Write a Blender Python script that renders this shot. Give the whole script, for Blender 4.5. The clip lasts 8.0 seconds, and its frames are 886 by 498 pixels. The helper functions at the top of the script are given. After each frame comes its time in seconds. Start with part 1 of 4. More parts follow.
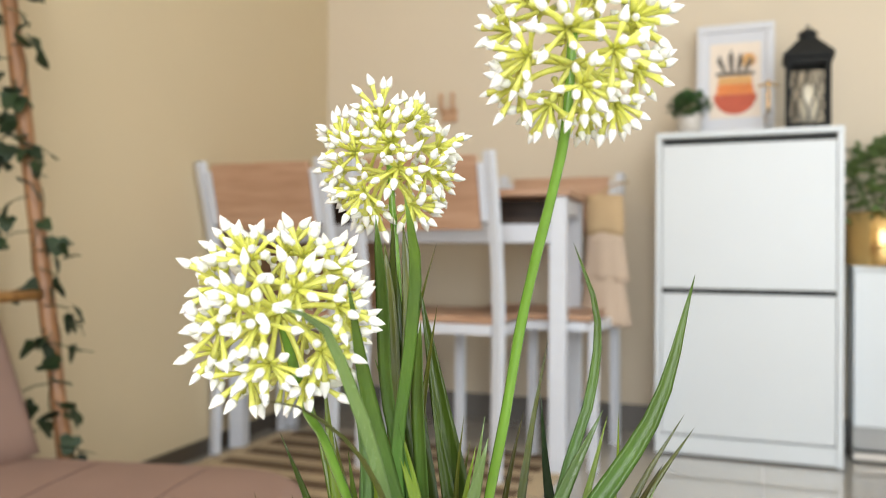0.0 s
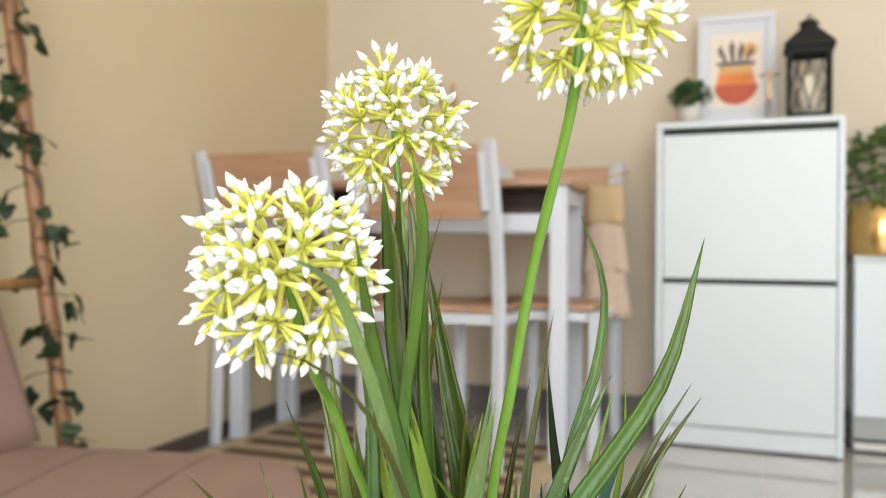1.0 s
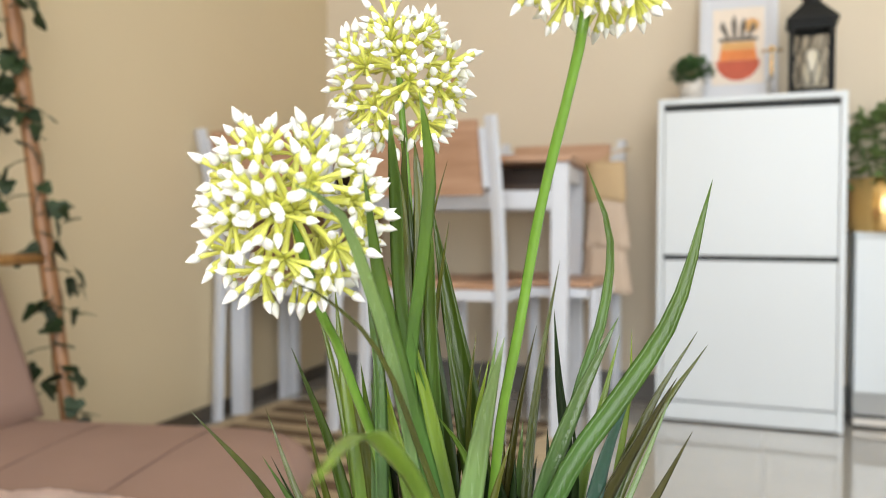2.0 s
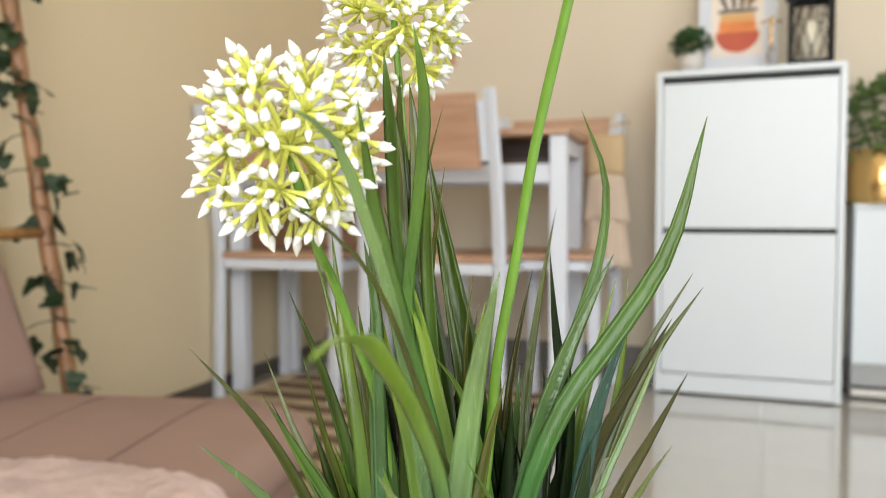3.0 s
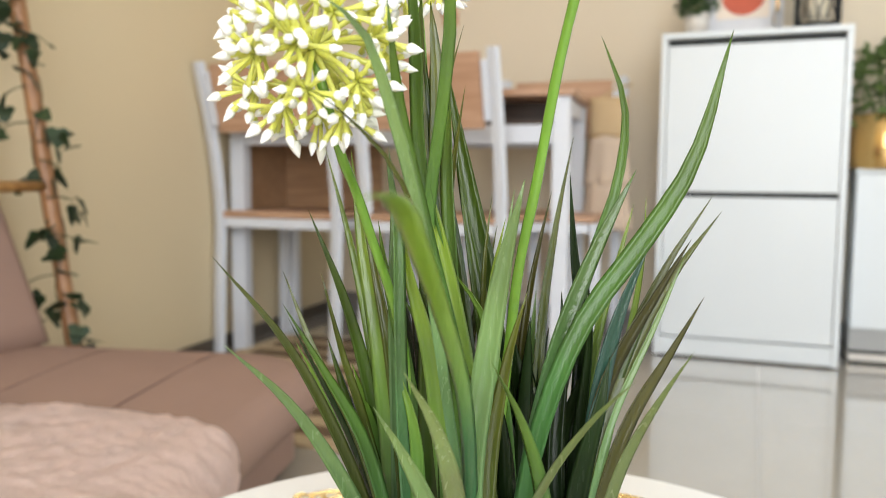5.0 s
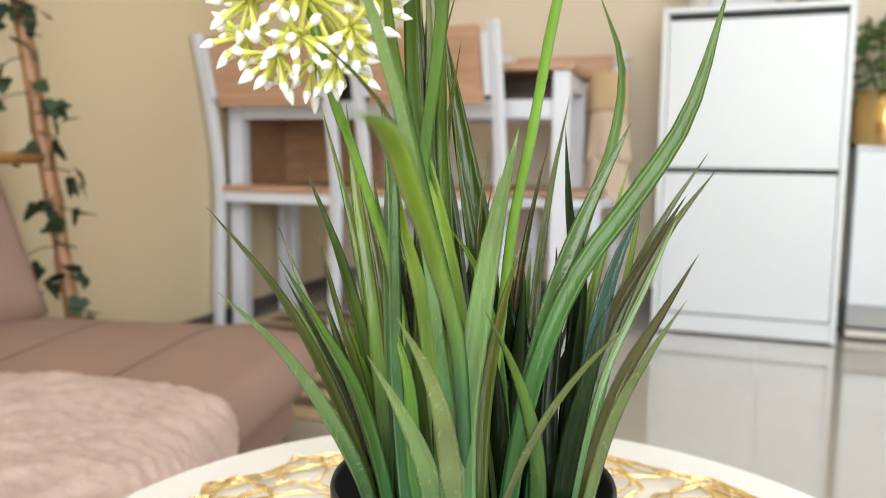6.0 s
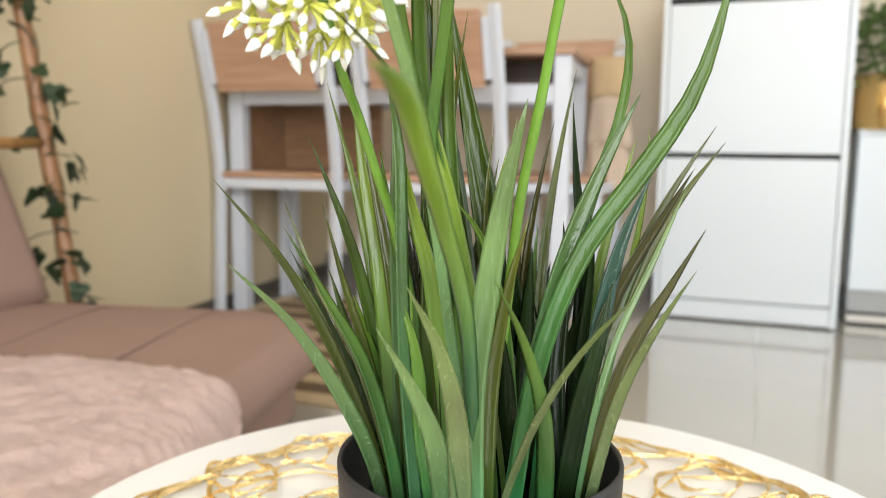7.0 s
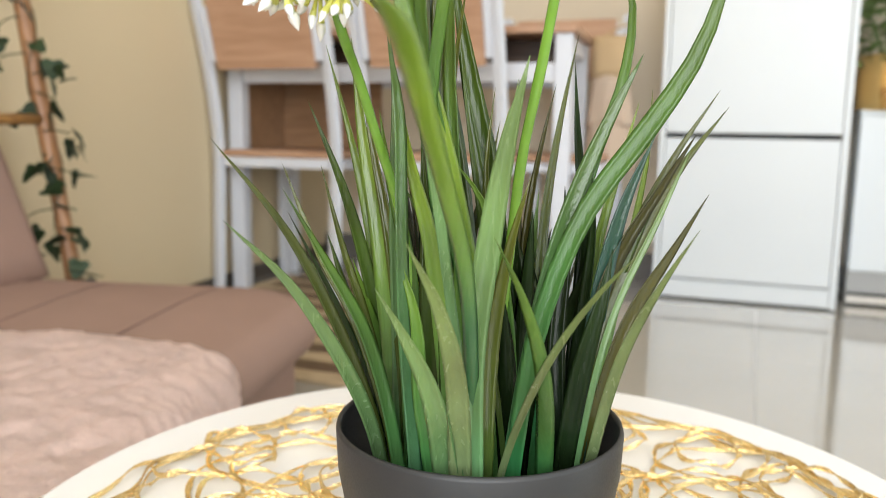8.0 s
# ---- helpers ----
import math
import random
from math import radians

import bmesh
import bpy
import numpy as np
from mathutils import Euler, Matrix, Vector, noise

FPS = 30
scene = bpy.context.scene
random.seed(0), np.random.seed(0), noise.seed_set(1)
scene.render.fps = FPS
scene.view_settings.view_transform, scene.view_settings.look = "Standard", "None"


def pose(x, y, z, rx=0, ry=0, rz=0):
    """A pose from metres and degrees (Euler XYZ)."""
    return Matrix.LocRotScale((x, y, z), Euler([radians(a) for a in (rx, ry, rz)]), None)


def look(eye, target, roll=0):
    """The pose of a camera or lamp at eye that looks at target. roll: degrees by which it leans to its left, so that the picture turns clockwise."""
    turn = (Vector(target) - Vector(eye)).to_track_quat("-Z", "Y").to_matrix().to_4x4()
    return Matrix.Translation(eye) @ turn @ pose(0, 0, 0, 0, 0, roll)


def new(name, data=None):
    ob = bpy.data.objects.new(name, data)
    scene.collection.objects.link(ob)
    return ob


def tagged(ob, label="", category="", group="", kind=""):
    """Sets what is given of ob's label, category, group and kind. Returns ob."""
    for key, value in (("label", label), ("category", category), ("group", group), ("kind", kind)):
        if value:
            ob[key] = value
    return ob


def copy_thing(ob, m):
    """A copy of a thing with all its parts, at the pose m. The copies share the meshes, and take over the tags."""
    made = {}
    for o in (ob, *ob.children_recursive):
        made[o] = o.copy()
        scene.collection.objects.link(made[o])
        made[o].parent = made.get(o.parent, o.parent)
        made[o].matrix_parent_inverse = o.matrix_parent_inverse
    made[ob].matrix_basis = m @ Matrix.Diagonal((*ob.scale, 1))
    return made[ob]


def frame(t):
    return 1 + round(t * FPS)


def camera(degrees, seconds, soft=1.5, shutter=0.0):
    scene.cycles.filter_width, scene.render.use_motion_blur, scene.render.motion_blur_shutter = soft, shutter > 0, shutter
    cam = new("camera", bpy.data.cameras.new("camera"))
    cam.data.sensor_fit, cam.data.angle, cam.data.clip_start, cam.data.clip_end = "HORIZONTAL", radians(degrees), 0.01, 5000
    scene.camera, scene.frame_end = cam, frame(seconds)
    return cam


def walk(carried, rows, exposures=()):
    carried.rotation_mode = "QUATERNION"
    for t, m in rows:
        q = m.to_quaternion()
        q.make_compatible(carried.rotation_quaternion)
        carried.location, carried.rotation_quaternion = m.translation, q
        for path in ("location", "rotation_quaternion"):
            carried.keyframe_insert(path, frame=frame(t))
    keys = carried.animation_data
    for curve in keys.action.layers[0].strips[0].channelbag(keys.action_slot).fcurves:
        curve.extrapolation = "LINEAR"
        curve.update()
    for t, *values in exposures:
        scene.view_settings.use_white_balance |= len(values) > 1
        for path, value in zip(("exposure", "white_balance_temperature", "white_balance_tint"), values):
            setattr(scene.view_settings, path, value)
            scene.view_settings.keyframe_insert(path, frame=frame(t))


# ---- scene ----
cam = camera(57.1, 8.0, 0.85)
cam.data.dof.use_dof = True
cam.data.dof.focus_distance = 0.33
cam.data.dof.aperture_fstop = 11.0
PATH = [
    (0, (0.009, 0.057, 0.592), (-0.017, 2.057, 0.594), 0.3),
    (0.5, (0.007, 0.059, 0.587), (-0.018, 2.059, 0.588), 0.3),
    (1, (0.006, 0.06, 0.58), (-0.018, 2.06, 0.568), 0.3),
    (1.5, (0.003, 0.061, 0.574), (-0.021, 2.061, 0.542), 0.3),
    (3, (0.005, 0.059, 0.549), (-0.018, 2.056, 0.445), -0.2),
    (3.5, (0.005, 0.055, 0.548), (-0.017, 2.05, 0.423), -0.2),
    (4, (-0.003, 0.054, 0.542), (-0.024, 2.049, 0.402), 0.0),
    (4.5, (-0.005, 0.058, 0.535), (-0.024, 2.052, 0.378), 0.2),
    (6, (-0.002, 0.056, 0.518), (-0.019, 2.042, 0.285), 0.6),
    (6.5, (-0.003, 0.056, 0.516), (-0.021, 2.041, 0.266), 0.5),
    (7, (-0.005, 0.057, 0.512), (-0.021, 2.04, 0.249), 0.5),
    (7.5, (-0.004, 0.06, 0.508), (-0.019, 2.039, 0.222), 0.6),
    (8, (-0.005, 0.059, 0.504), (-0.02, 2.035, 0.198), 0.7),
]
walk(cam, [(t, look(eye, target, roll)) for t, eye, target, roll in PATH],
     [(0, -0.04), (1.5, -0.02), (3.5, 0.0), (4.5, 0.04), (6, 0.10), (8, 0.14)])

# ---- light ----
YAW = -20.5                       # the room's walls against the camera's first heading
CORNER = Vector((-0.475, 3.16, 0))
ROOM = Matrix.Translation(CORNER) @ pose(0, 0, 0, 0, 0, YAW)   # x along the far wall, -y along the side wall towards the viewer
LENGTH, DEPTH, HEIGHT = 3.9, 4.3, 2.75

world = bpy.data.worlds.new("sky")
scene.world = world
world.use_nodes = True
sky = world.node_tree.nodes.new("ShaderNodeTexSky")
sky.sky_type, sky.sun_disc, sky.sun_elevation, sky.sun_rotation = "NISHITA", False, radians(55), radians(10)
world.node_tree.links.new(sky.outputs[0], world.node_tree.nodes["Background"].inputs[0])
world.node_tree.nodes["Background"].inputs[1].default_value = 0.12
sun = new("sun", bpy.data.lights.new("sun", "SUN"))
sun.data.energy, sun.data.angle, sun.data.color = 3.0, radians(0.5), (1.0, 0.95, 0.88)
sun.matrix_world = look((0, 6, 9), (0, 0, 0))


def window_lamp(at, turn, width, height, power, color):
    """Daylight standing in a window's opening."""
    lamp = new("window_light", bpy.data.lights.new("window_light", "AREA"))
    lamp.data.shape, lamp.data.size, lamp.data.size_y = "RECTANGLE", width, height
    lamp.data.energy, lamp.data.color = power, color
    lamp.matrix_world = ROOM @ Matrix.Translation(at) @ pose(0, 0, 0, 90, 0, turn)
    return lamp


window_lamp((2.25, -DEPTH + 0.03, 1.45), 0, 2.3, 2.2, 104, (0.97, 0.985, 1.0))
window_lamp((LENGTH - 0.03, -2.1, 1.28), 90, 1.5, 2.3, 27, (0.88, 0.955, 1.0))

# ---- materials ----


def material(name, color, rough=0.5, metal=0.0, spread=0.12, scale=30.0, fine=0.0, bump=0.0, each=0.0, coat=0.0, sss=0.0, glow=0.0, stretch=(1, 1, 1)):
    """A surface with large and fine variation, relief, and a difference from piece to piece."""
    m = bpy.data.materials.new(name)
    m.use_nodes = True
    nodes, links = m.node_tree.nodes, m.node_tree.links
    shader = nodes["Principled BSDF"]
    coords = nodes.new("ShaderNodeTexCoord")
    mapping = nodes.new("ShaderNodeMapping")
    mapping.inputs["Scale"].default_value = stretch
    links.new(coords.outputs["Object"], mapping.inputs[0])
    big = nodes.new("ShaderNodeTexNoise")
    big.inputs["Scale"].default_value, big.inputs["Detail"].default_value = scale, 4
    small = nodes.new("ShaderNodeTexNoise")
    small.inputs["Scale"].default_value, small.inputs["Detail"].default_value = fine or scale * 9, 3
    for n in (big, small):
        links.new(mapping.outputs[0], n.inputs["Vector"])
    add = nodes.new("ShaderNodeMath")
    add.operation = "MULTIPLY_ADD"
    add.inputs[1].default_value = 0.5
    links.new(small.outputs[0], add.inputs[0])
    links.new(big.outputs[0], add.inputs[2])
    span = nodes.new("ShaderNodeMapRange")
    span.inputs["From Min"].default_value, span.inputs["From Max"].default_value = 0.4, 1.1
    span.inputs["To Min"].default_value, span.inputs["To Max"].default_value = 1 - spread, 1 + spread
    links.new(add.outputs[0], span.inputs["Value"])
    factor = span.outputs[0]
    if each:
        info = nodes.new("ShaderNodeObjectInfo")
        other = nodes.new("ShaderNodeMapRange")
        other.inputs["To Min"].default_value, other.inputs["To Max"].default_value = 1 - each, 1 + each
        links.new(info.outputs["Random"], other.inputs["Value"])
        times = nodes.new("ShaderNodeMath")
        times.operation = "MULTIPLY"
        links.new(factor, times.inputs[0])
        links.new(other.outputs[0], times.inputs[1])
        factor = times.outputs[0]
    tint = nodes.new("ShaderNodeVectorMath")
    tint.operation = "SCALE"
    tint.inputs[0].default_value = color
    links.new(factor, tint.inputs["Scale"])
    links.new(tint.outputs[0], shader.inputs["Base Color"])
    gloss = nodes.new("ShaderNodeMapRange")
    gloss.inputs["To Min"].default_value, gloss.inputs["To Max"].default_value = max(0.02, rough * 0.8), min(1, rough * 1.2)
    links.new(small.outputs[0], gloss.inputs["Value"])
    links.new(gloss.outputs[0], shader.inputs["Roughness"])
    shader.inputs["Metallic"].default_value = metal
    shader.inputs["Coat Weight"].default_value = coat
    shader.inputs["Coat Roughness"].default_value = 0.08
    if sss:
        shader.inputs["Subsurface Weight"].default_value = sss
        shader.inputs["Subsurface Radius"].default_value = (0.004, 0.004, 0.002)
        shader.inputs["Subsurface Scale"].default_value = 1.0
    if bump:
        relief = nodes.new("ShaderNodeBump")
        relief.inputs["Strength"].default_value, relief.inputs["Distance"].default_value = bump, 0.002
        links.new(add.outputs[0], relief.inputs["Height"])
        links.new(relief.outputs[0], shader.inputs["Normal"])
    return m


def wood(name, light, dark, rough=0.45, along=(1, 14, 14), scale=5.0):
    """Boards with long grain."""
    m = material(name, light, rough, 0, 0.1, 40, bump=0.08)
    nodes, links = m.node_tree.nodes, m.node_tree.links
    coords = nodes.new("ShaderNodeTexCoord")
    mapping = nodes.new("ShaderNodeMapping")
    mapping.inputs["Scale"].default_value = along
    grain = nodes.new("ShaderNodeTexNoise")
    grain.inputs["Scale"].default_value, grain.inputs["Detail"].default_value, grain.inputs["Distortion"].default_value = scale, 6, 0.6
    links.new(coords.outputs["Object"], mapping.inputs[0])
    links.new(mapping.outputs[0], grain.inputs["Vector"])
    ramp = nodes.new("ShaderNodeValToRGB")
    ramp.color_ramp.elements[0].position, ramp.color_ramp.elements[0].color = 0.35, (*dark, 1)
    ramp.color_ramp.elements[1].position, ramp.color_ramp.elements[1].color = 0.62, (*light, 1)
    links.new(grain.outputs[0], ramp.inputs[0])
    links.new(ramp.outputs[0], nodes["Principled BSDF"].inputs["Base Color"])
    return m


# same cream paint twice: the far wall's paler, cooler light is in its colour
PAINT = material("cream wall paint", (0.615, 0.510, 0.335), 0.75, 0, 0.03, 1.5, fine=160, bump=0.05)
FAR_LIT_PAINT = material("cream wall paint with paler light", (0.655, 0.565, 0.435), 0.75, 0, 0.03, 1.5, fine=160, bump=0.05)
CEILING = material("white ceiling paint", (0.82, 0.80, 0.76), 0.8, 0, 0.03, 2, fine=120)
TILE = material("polished beige tile", (0.43, 0.40, 0.35), 0.06, 0, 0.05, 3, fine=60, each=0.03, coat=1.0)
GROUT = material("beige grout", (0.40, 0.37, 0.32), 0.3)
SKIRT_DARK = material("dark brown skirting", (0.07, 0.055, 0.04), 0.35, 0, 0.08, 20)
SKIRT = material("grey skirting tile", (0.17, 0.16, 0.15), 0.25, 0, 0.08, 20)
MELAMINE = material("white melamine board", (0.645, 0.68, 0.70), 0.35, 0, 0.015, 6, fine=200)
BLACK_GAP = material("black slot", (0.012, 0.014, 0.012), 0.6)
STEEL = material("white powder-coated steel", (0.64, 0.66, 0.71), 0.35, 0, 0.03, 20)
BOARD = wood("brown wood board", (0.50, 0.305, 0.195), (0.39, 0.22, 0.13), 0.45)
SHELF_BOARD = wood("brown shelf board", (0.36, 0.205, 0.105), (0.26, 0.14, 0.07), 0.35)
HOOK_WOOD = wood("light hook wood", (0.58, 0.36, 0.22), (0.48, 0.28, 0.16), 0.5)
SHADED_BOARD = wood("brown board darkened for shade", (0.07, 0.04, 0.025), (0.045, 0.025, 0.016), 0.5)
POLE = wood("varnished bamboo wood", (0.33, 0.165, 0.072), (0.22, 0.100, 0.040), 0.4, (10, 10, 1.5))
RUNG_WOOD = wood("honey brown rung wood", (0.46, 0.25, 0.085), (0.34, 0.17, 0.055), 0.4, (1.5, 10, 10))
FABRIC = material("mauve brown upholstery", (0.305, 0.196, 0.156), 0.9, 0, 0.07, 9, fine=700, bump=0.25)
SEAM = material("dark seam thread", (0.215, 0.136, 0.112), 0.9)
PLUSH = material("pale pink plush", (0.88, 0.71, 0.64), 0.95, 0, 0.13, 22, fine=260, bump=0.9)
LACQUER = material("white lacquer", (0.84, 0.845, 0.84), 0.22, 0, 0.006, 8)
GOLD = material("gold foil cord", (0.90, 0.71, 0.37), 0.13, 1.0, 0.2, 200, bump=0.45, each=0.15)
BRASS = material("brushed gold metal", (0.75, 0.50, 0.20), 0.22, 1.0, 0.1, 30, stretch=(1, 1, 0.1))
POT = material("dark grey plastic", (0.022, 0.023, 0.024), 0.5, 0, 0.06, 60, fine=900, bump=0.04)
SOIL = material("black planting foam", (0.012, 0.011, 0.010), 0.95, 0, 0.3, 200, bump=0.8)
IRON = material("black lantern metal", (0.005, 0.006, 0.006), 0.75, 0, 0.1, 60, bump=0.1)
RUG = material("woven beige rug", (0.45, 0.345, 0.215), 0.95, 0, 0.18, 40, fine=500, bump=0.5)
RUG_DARK = material("brown rug stripe", (0.13, 0.080, 0.042), 0.95, 0, 0.18, 40, fine=500, bump=0.5)
CLOTH = material("tan cotton cloth", (0.48, 0.34, 0.19), 0.9, 0, 0.08, 12, fine=600, bump=0.2)
RUFFLE = material("pale peach cotton", (0.53, 0.41, 0.31), 0.9, 0, 0.08, 12, fine=600, bump=0.2)
IVY = material("dark ivy green", (0.014, 0.030, 0.007), 0.6, 0, 0.3, 60, each=0.4)
BOX_GREEN = material("topiary green", (0.035, 0.085, 0.02), 0.6, 0, 0.3, 80, each=0.3)
FERN_GREEN = material("fern green", (0.09, 0.14, 0.035), 0.6, 0, 0.3, 60, each=0.3)
CERAMIC = material("pale grey ceramic", (0.62, 0.58, 0.53), 0.5, 0, 0.06, 40)
PLINTH = material("mid grey plinth board", (0.34, 0.34, 0.33), 0.4, 0, 0.05, 20)
PAPER = material("cream art paper", (0.80, 0.70, 0.60), 0.8, 0, 0.03, 30)
FRAME_WHITE = material("white picture frame", (0.64, 0.65, 0.69), 0.4, 0, 0.02, 20)
RED = material("brick red ink", (0.55, 0.12, 0.07), 0.8)
ORANGE = material("orange ink", (0.75, 0.25, 0.08), 0.8)
OCHRE = material("ochre ink", (0.70, 0.40, 0.16), 0.8)
INK = material("dark green ink", (0.15, 0.13, 0.11), 0.8)
WAX = material("ivory candle wax", (0.85, 0.78, 0.62), 0.5, 0, 0.03, 30)
STEM = material("yellow green stem", (0.13, 0.26, 0.03), 0.16, 0, 0.25, 40, stretch=(1, 1, 0.2))
RAY = material("yellow green pedicel", (0.64, 0.65, 0.14), 0.4, 0, 0.25, 120, fine=700, sss=0.35)
BUD = material("white bud", (0.82, 0.82, 0.77), 0.35, 0, 0.03, 200, sss=0.1)


def leaf_material(name, low, high, rough, stretch=(1, 1, 0.06), spec=0.42, turn=0.15):
    """A glossy ribbed blade whose green shifts from its foot to its tip."""
    m = material(name, low, rough, 0, 0.13, 30, fine=500, each=0.2, stretch=stretch, bump=0.4, coat=0.08)
    nodes, links = m.node_tree.nodes, m.node_tree.links
    coords = nodes.new("ShaderNodeTexCoord")
    split = nodes.new("ShaderNodeSeparateXYZ")
    links.new(coords.outputs["Generated"], split.inputs[0])
    nodes["Principled BSDF"].inputs["Specular IOR Level"].default_value = spec
    ramp = nodes.new("ShaderNodeValToRGB")
    ramp.color_ramp.elements[0].position, ramp.color_ramp.elements[0].color = turn, (*low, 1)
    ramp.color_ramp.elements[1].position, ramp.color_ramp.elements[1].color = 0.9, (*high, 1)
    links.new(split.outputs["Z"], ramp.inputs[0])
    patch = nodes.new("ShaderNodeTexNoise")
    patch.inputs["Scale"].default_value, patch.inputs["Detail"].default_value = 22, 2
    links.new(coords.outputs["Object"], patch.inputs["Vector"])
    amount = nodes.new("ShaderNodeMapRange")
    amount.inputs["From Min"].default_value, amount.inputs["From Max"].default_value = 0.38, 0.64
    amount.inputs["To Max"].default_value = 0.15 if rough == 0.3 else 0.62
    links.new(patch.outputs[0], amount.inputs["Value"])
    mix = nodes.new("ShaderNodeMix")
    mix.data_type = "RGBA"
    links.new(amount.outputs[0], mix.inputs[0])
    links.new(ramp.outputs[0], mix.inputs[6])
    wear = min(1.0, low[1] / 0.11)
    mix.inputs[7].default_value = (0.4 * low[0] + 0.036 * wear, 0.42 * low[1] + 0.026 * wear, 0.4 * low[2] + 0.005 * wear, 1)
    scaler = [n for n in nodes if n.bl_idname == "ShaderNodeVectorMath"][0]
    links.new(mix.outputs[2], scaler.inputs[0])
    return m


LEAF = {
    "blue": leaf_material("blue green blade", (0.040, 0.125, 0.056), (0.085, 0.152, 0.036), 0.15, (1, 1, 0.6)),
    "green": leaf_material("green blade", (0.024, 0.130, 0.042), (0.092, 0.160, 0.018), 0.24, spec=0.26),
    "mid": leaf_material("fresh green blade", (0.060, 0.160, 0.045), (0.170, 0.245, 0.018), 0.2),
    "light": leaf_material("light green blade", (0.085, 0.195, 0.082), (0.135, 0.205, 0.058), 0.26),
    "sage": leaf_material("sage green blade", (0.108, 0.155, 0.072), (0.130, 0.180, 0.050), 0.26),
    "bright": leaf_material("bright yellow green blade", (0.030, 0.095, 0.036), (0.170, 0.280, 0.025), 0.3, (1, 0.08, 0.08), turn=0.5),
    "brown": leaf_material("brownish olive blade", (0.036, 0.040, 0.009), (0.050, 0.046, 0.009), 0.22, spec=0.3),
    "olive": leaf_material("olive blade", (0.032, 0.062, 0.014), (0.085, 0.095, 0.012), 0.2),
    # near-black green: shade inside the tuft is put into this tone
    "dark": leaf_material("dark green blade with tuft shade", (0.003, 0.009, 0.003), (0.015, 0.030, 0.008), 0.26, spec=0.14),
    "deep": leaf_material("deep olive green blade", (0.016, 0.038, 0.009), (0.050, 0.082, 0.010), 0.2, spec=0.32),
    "gloss": leaf_material("glossy deep teal blade", (0.014, 0.050, 0.038), (0.022, 0.060, 0.040), 0.10, (1, 1, 0.6)),
}
GLASS = bpy.data.materials.new("clear glass")
GLASS.use_nodes = True
GLASS.node_tree.nodes["Principled BSDF"].inputs["Transmission Weight"].default_value = 1.0
GLASS.node_tree.nodes["Principled BSDF"].inputs["Roughness"].default_value = 0.03

# ---- mesh helpers ----


def part(name, bm, mat, parent=None, label="", smooth=False):
    """Links a bmesh as one mesh object under a thing or a part."""
    bm.normal_update()
    data = bpy.data.meshes.new(name)
    if smooth:
        for f in bm.faces:
            f.smooth = True
    bm.to_mesh(data)
    bm.free()
    data.materials.append(mat)
    ob = new(name, data)
    ob.parent = parent
    if label:
        tagged(ob, label)
    return ob


def piece(name, data, parent, m=None):
    """Another object on a mesh that alike pieces share."""
    ob = new(name, data)
    ob.parent = parent
    if m is not None:
        ob.matrix_basis = m
    return ob


def thing(name, m, label, category, group="", kind=""):
    ob = new(name)
    ob.empty_display_size = 0.05
    ob.matrix_basis = m
    return tagged(ob, label, category, group, kind)


def box(x0, x1, y0, y1, z0, z1, bevel=0.003, bm=None, m=None):
    bm = bm or bmesh.new()
    made = bmesh.ops.create_cube(bm, size=1)["verts"]
    for v in made:
        v.co = Vector(((x0 + x1) / 2 + v.co.x * (x1 - x0), (y0 + y1) / 2 + v.co.y * (y1 - y0), (z0 + z1) / 2 + v.co.z * (z1 - z0)))
    if bevel:
        edges = list({e for v in made for e in v.link_edges})
        done = bmesh.ops.bevel(bm, geom=edges, offset=bevel, segments=2, affect="EDGES", profile=0.5)
        made = list({v for f in done["faces"] for v in f.verts} | {v for v in made if v.is_valid})
    if m is not None:
        bmesh.ops.transform(bm, matrix=m, verts=made)
    return bm


def tube(points, radii, sides=8, bm=None, flat=1.0, twist=0.0):
    """A closed tube along points, with a radius at each."""
    bm = bm or bmesh.new()
    points = [Vector(p) for p in points]
    if isinstance(radii, (int, float)):
        radii = [radii] * len(points)
    side = None
    rings = []
    for i, p in enumerate(points):
        along = (points[min(i + 1, len(points) - 1)] - points[max(i - 1, 0)]).normalized()
        if side is None:
            side = along.cross(Vector((0.3, 0.2, 0.9))).normalized()
        side = (side - along * side.dot(along)).normalized()
        up = along.cross(side)
        s2, u2 = side * math.cos(twist * i) + up * math.sin(twist * i), up * math.cos(twist * i) - side * math.sin(twist * i)
        rings.append([bm.verts.new(p + radii[i] * (math.cos(2 * math.pi * k / sides) * s2 + flat * math.sin(2 * math.pi * k / sides) * u2)) for k in range(sides)])
    for a, b in zip(rings, rings[1:]):
        for k in range(sides):
            bm.faces.new((a[k], a[(k + 1) % sides], b[(k + 1) % sides], b[k]))
    bm.faces.new(rings[0][::-1])
    bm.faces.new(rings[-1])
    return bm


def lathe(profile, sides=48, bm=None):
    """Turns (radius, z) pairs round the z axis."""
    bm = bm or bmesh.new()
    rings = []
    for r, z in profile:
        rings.append([bm.verts.new((r * math.cos(2 * math.pi * k / sides), r * math.sin(2 * math.pi * k / sides), z)) for k in range(sides)] if r > 1e-6 else [bm.verts.new((0, 0, z))])
    for a, b in zip(rings, rings[1:]):
        for k in range(sides):
            n = (k + 1) % sides
            if len(a) == 1 and len(b) == 1:
                continue
            if len(a) == 1:
                bm.faces.new((a[0], b[n], b[k]))
            elif len(b) == 1:
                bm.faces.new((a[k], a[n], b[0]))
            else:
                bm.faces.new((a[k], a[n], b[n], b[k]))
    return bm


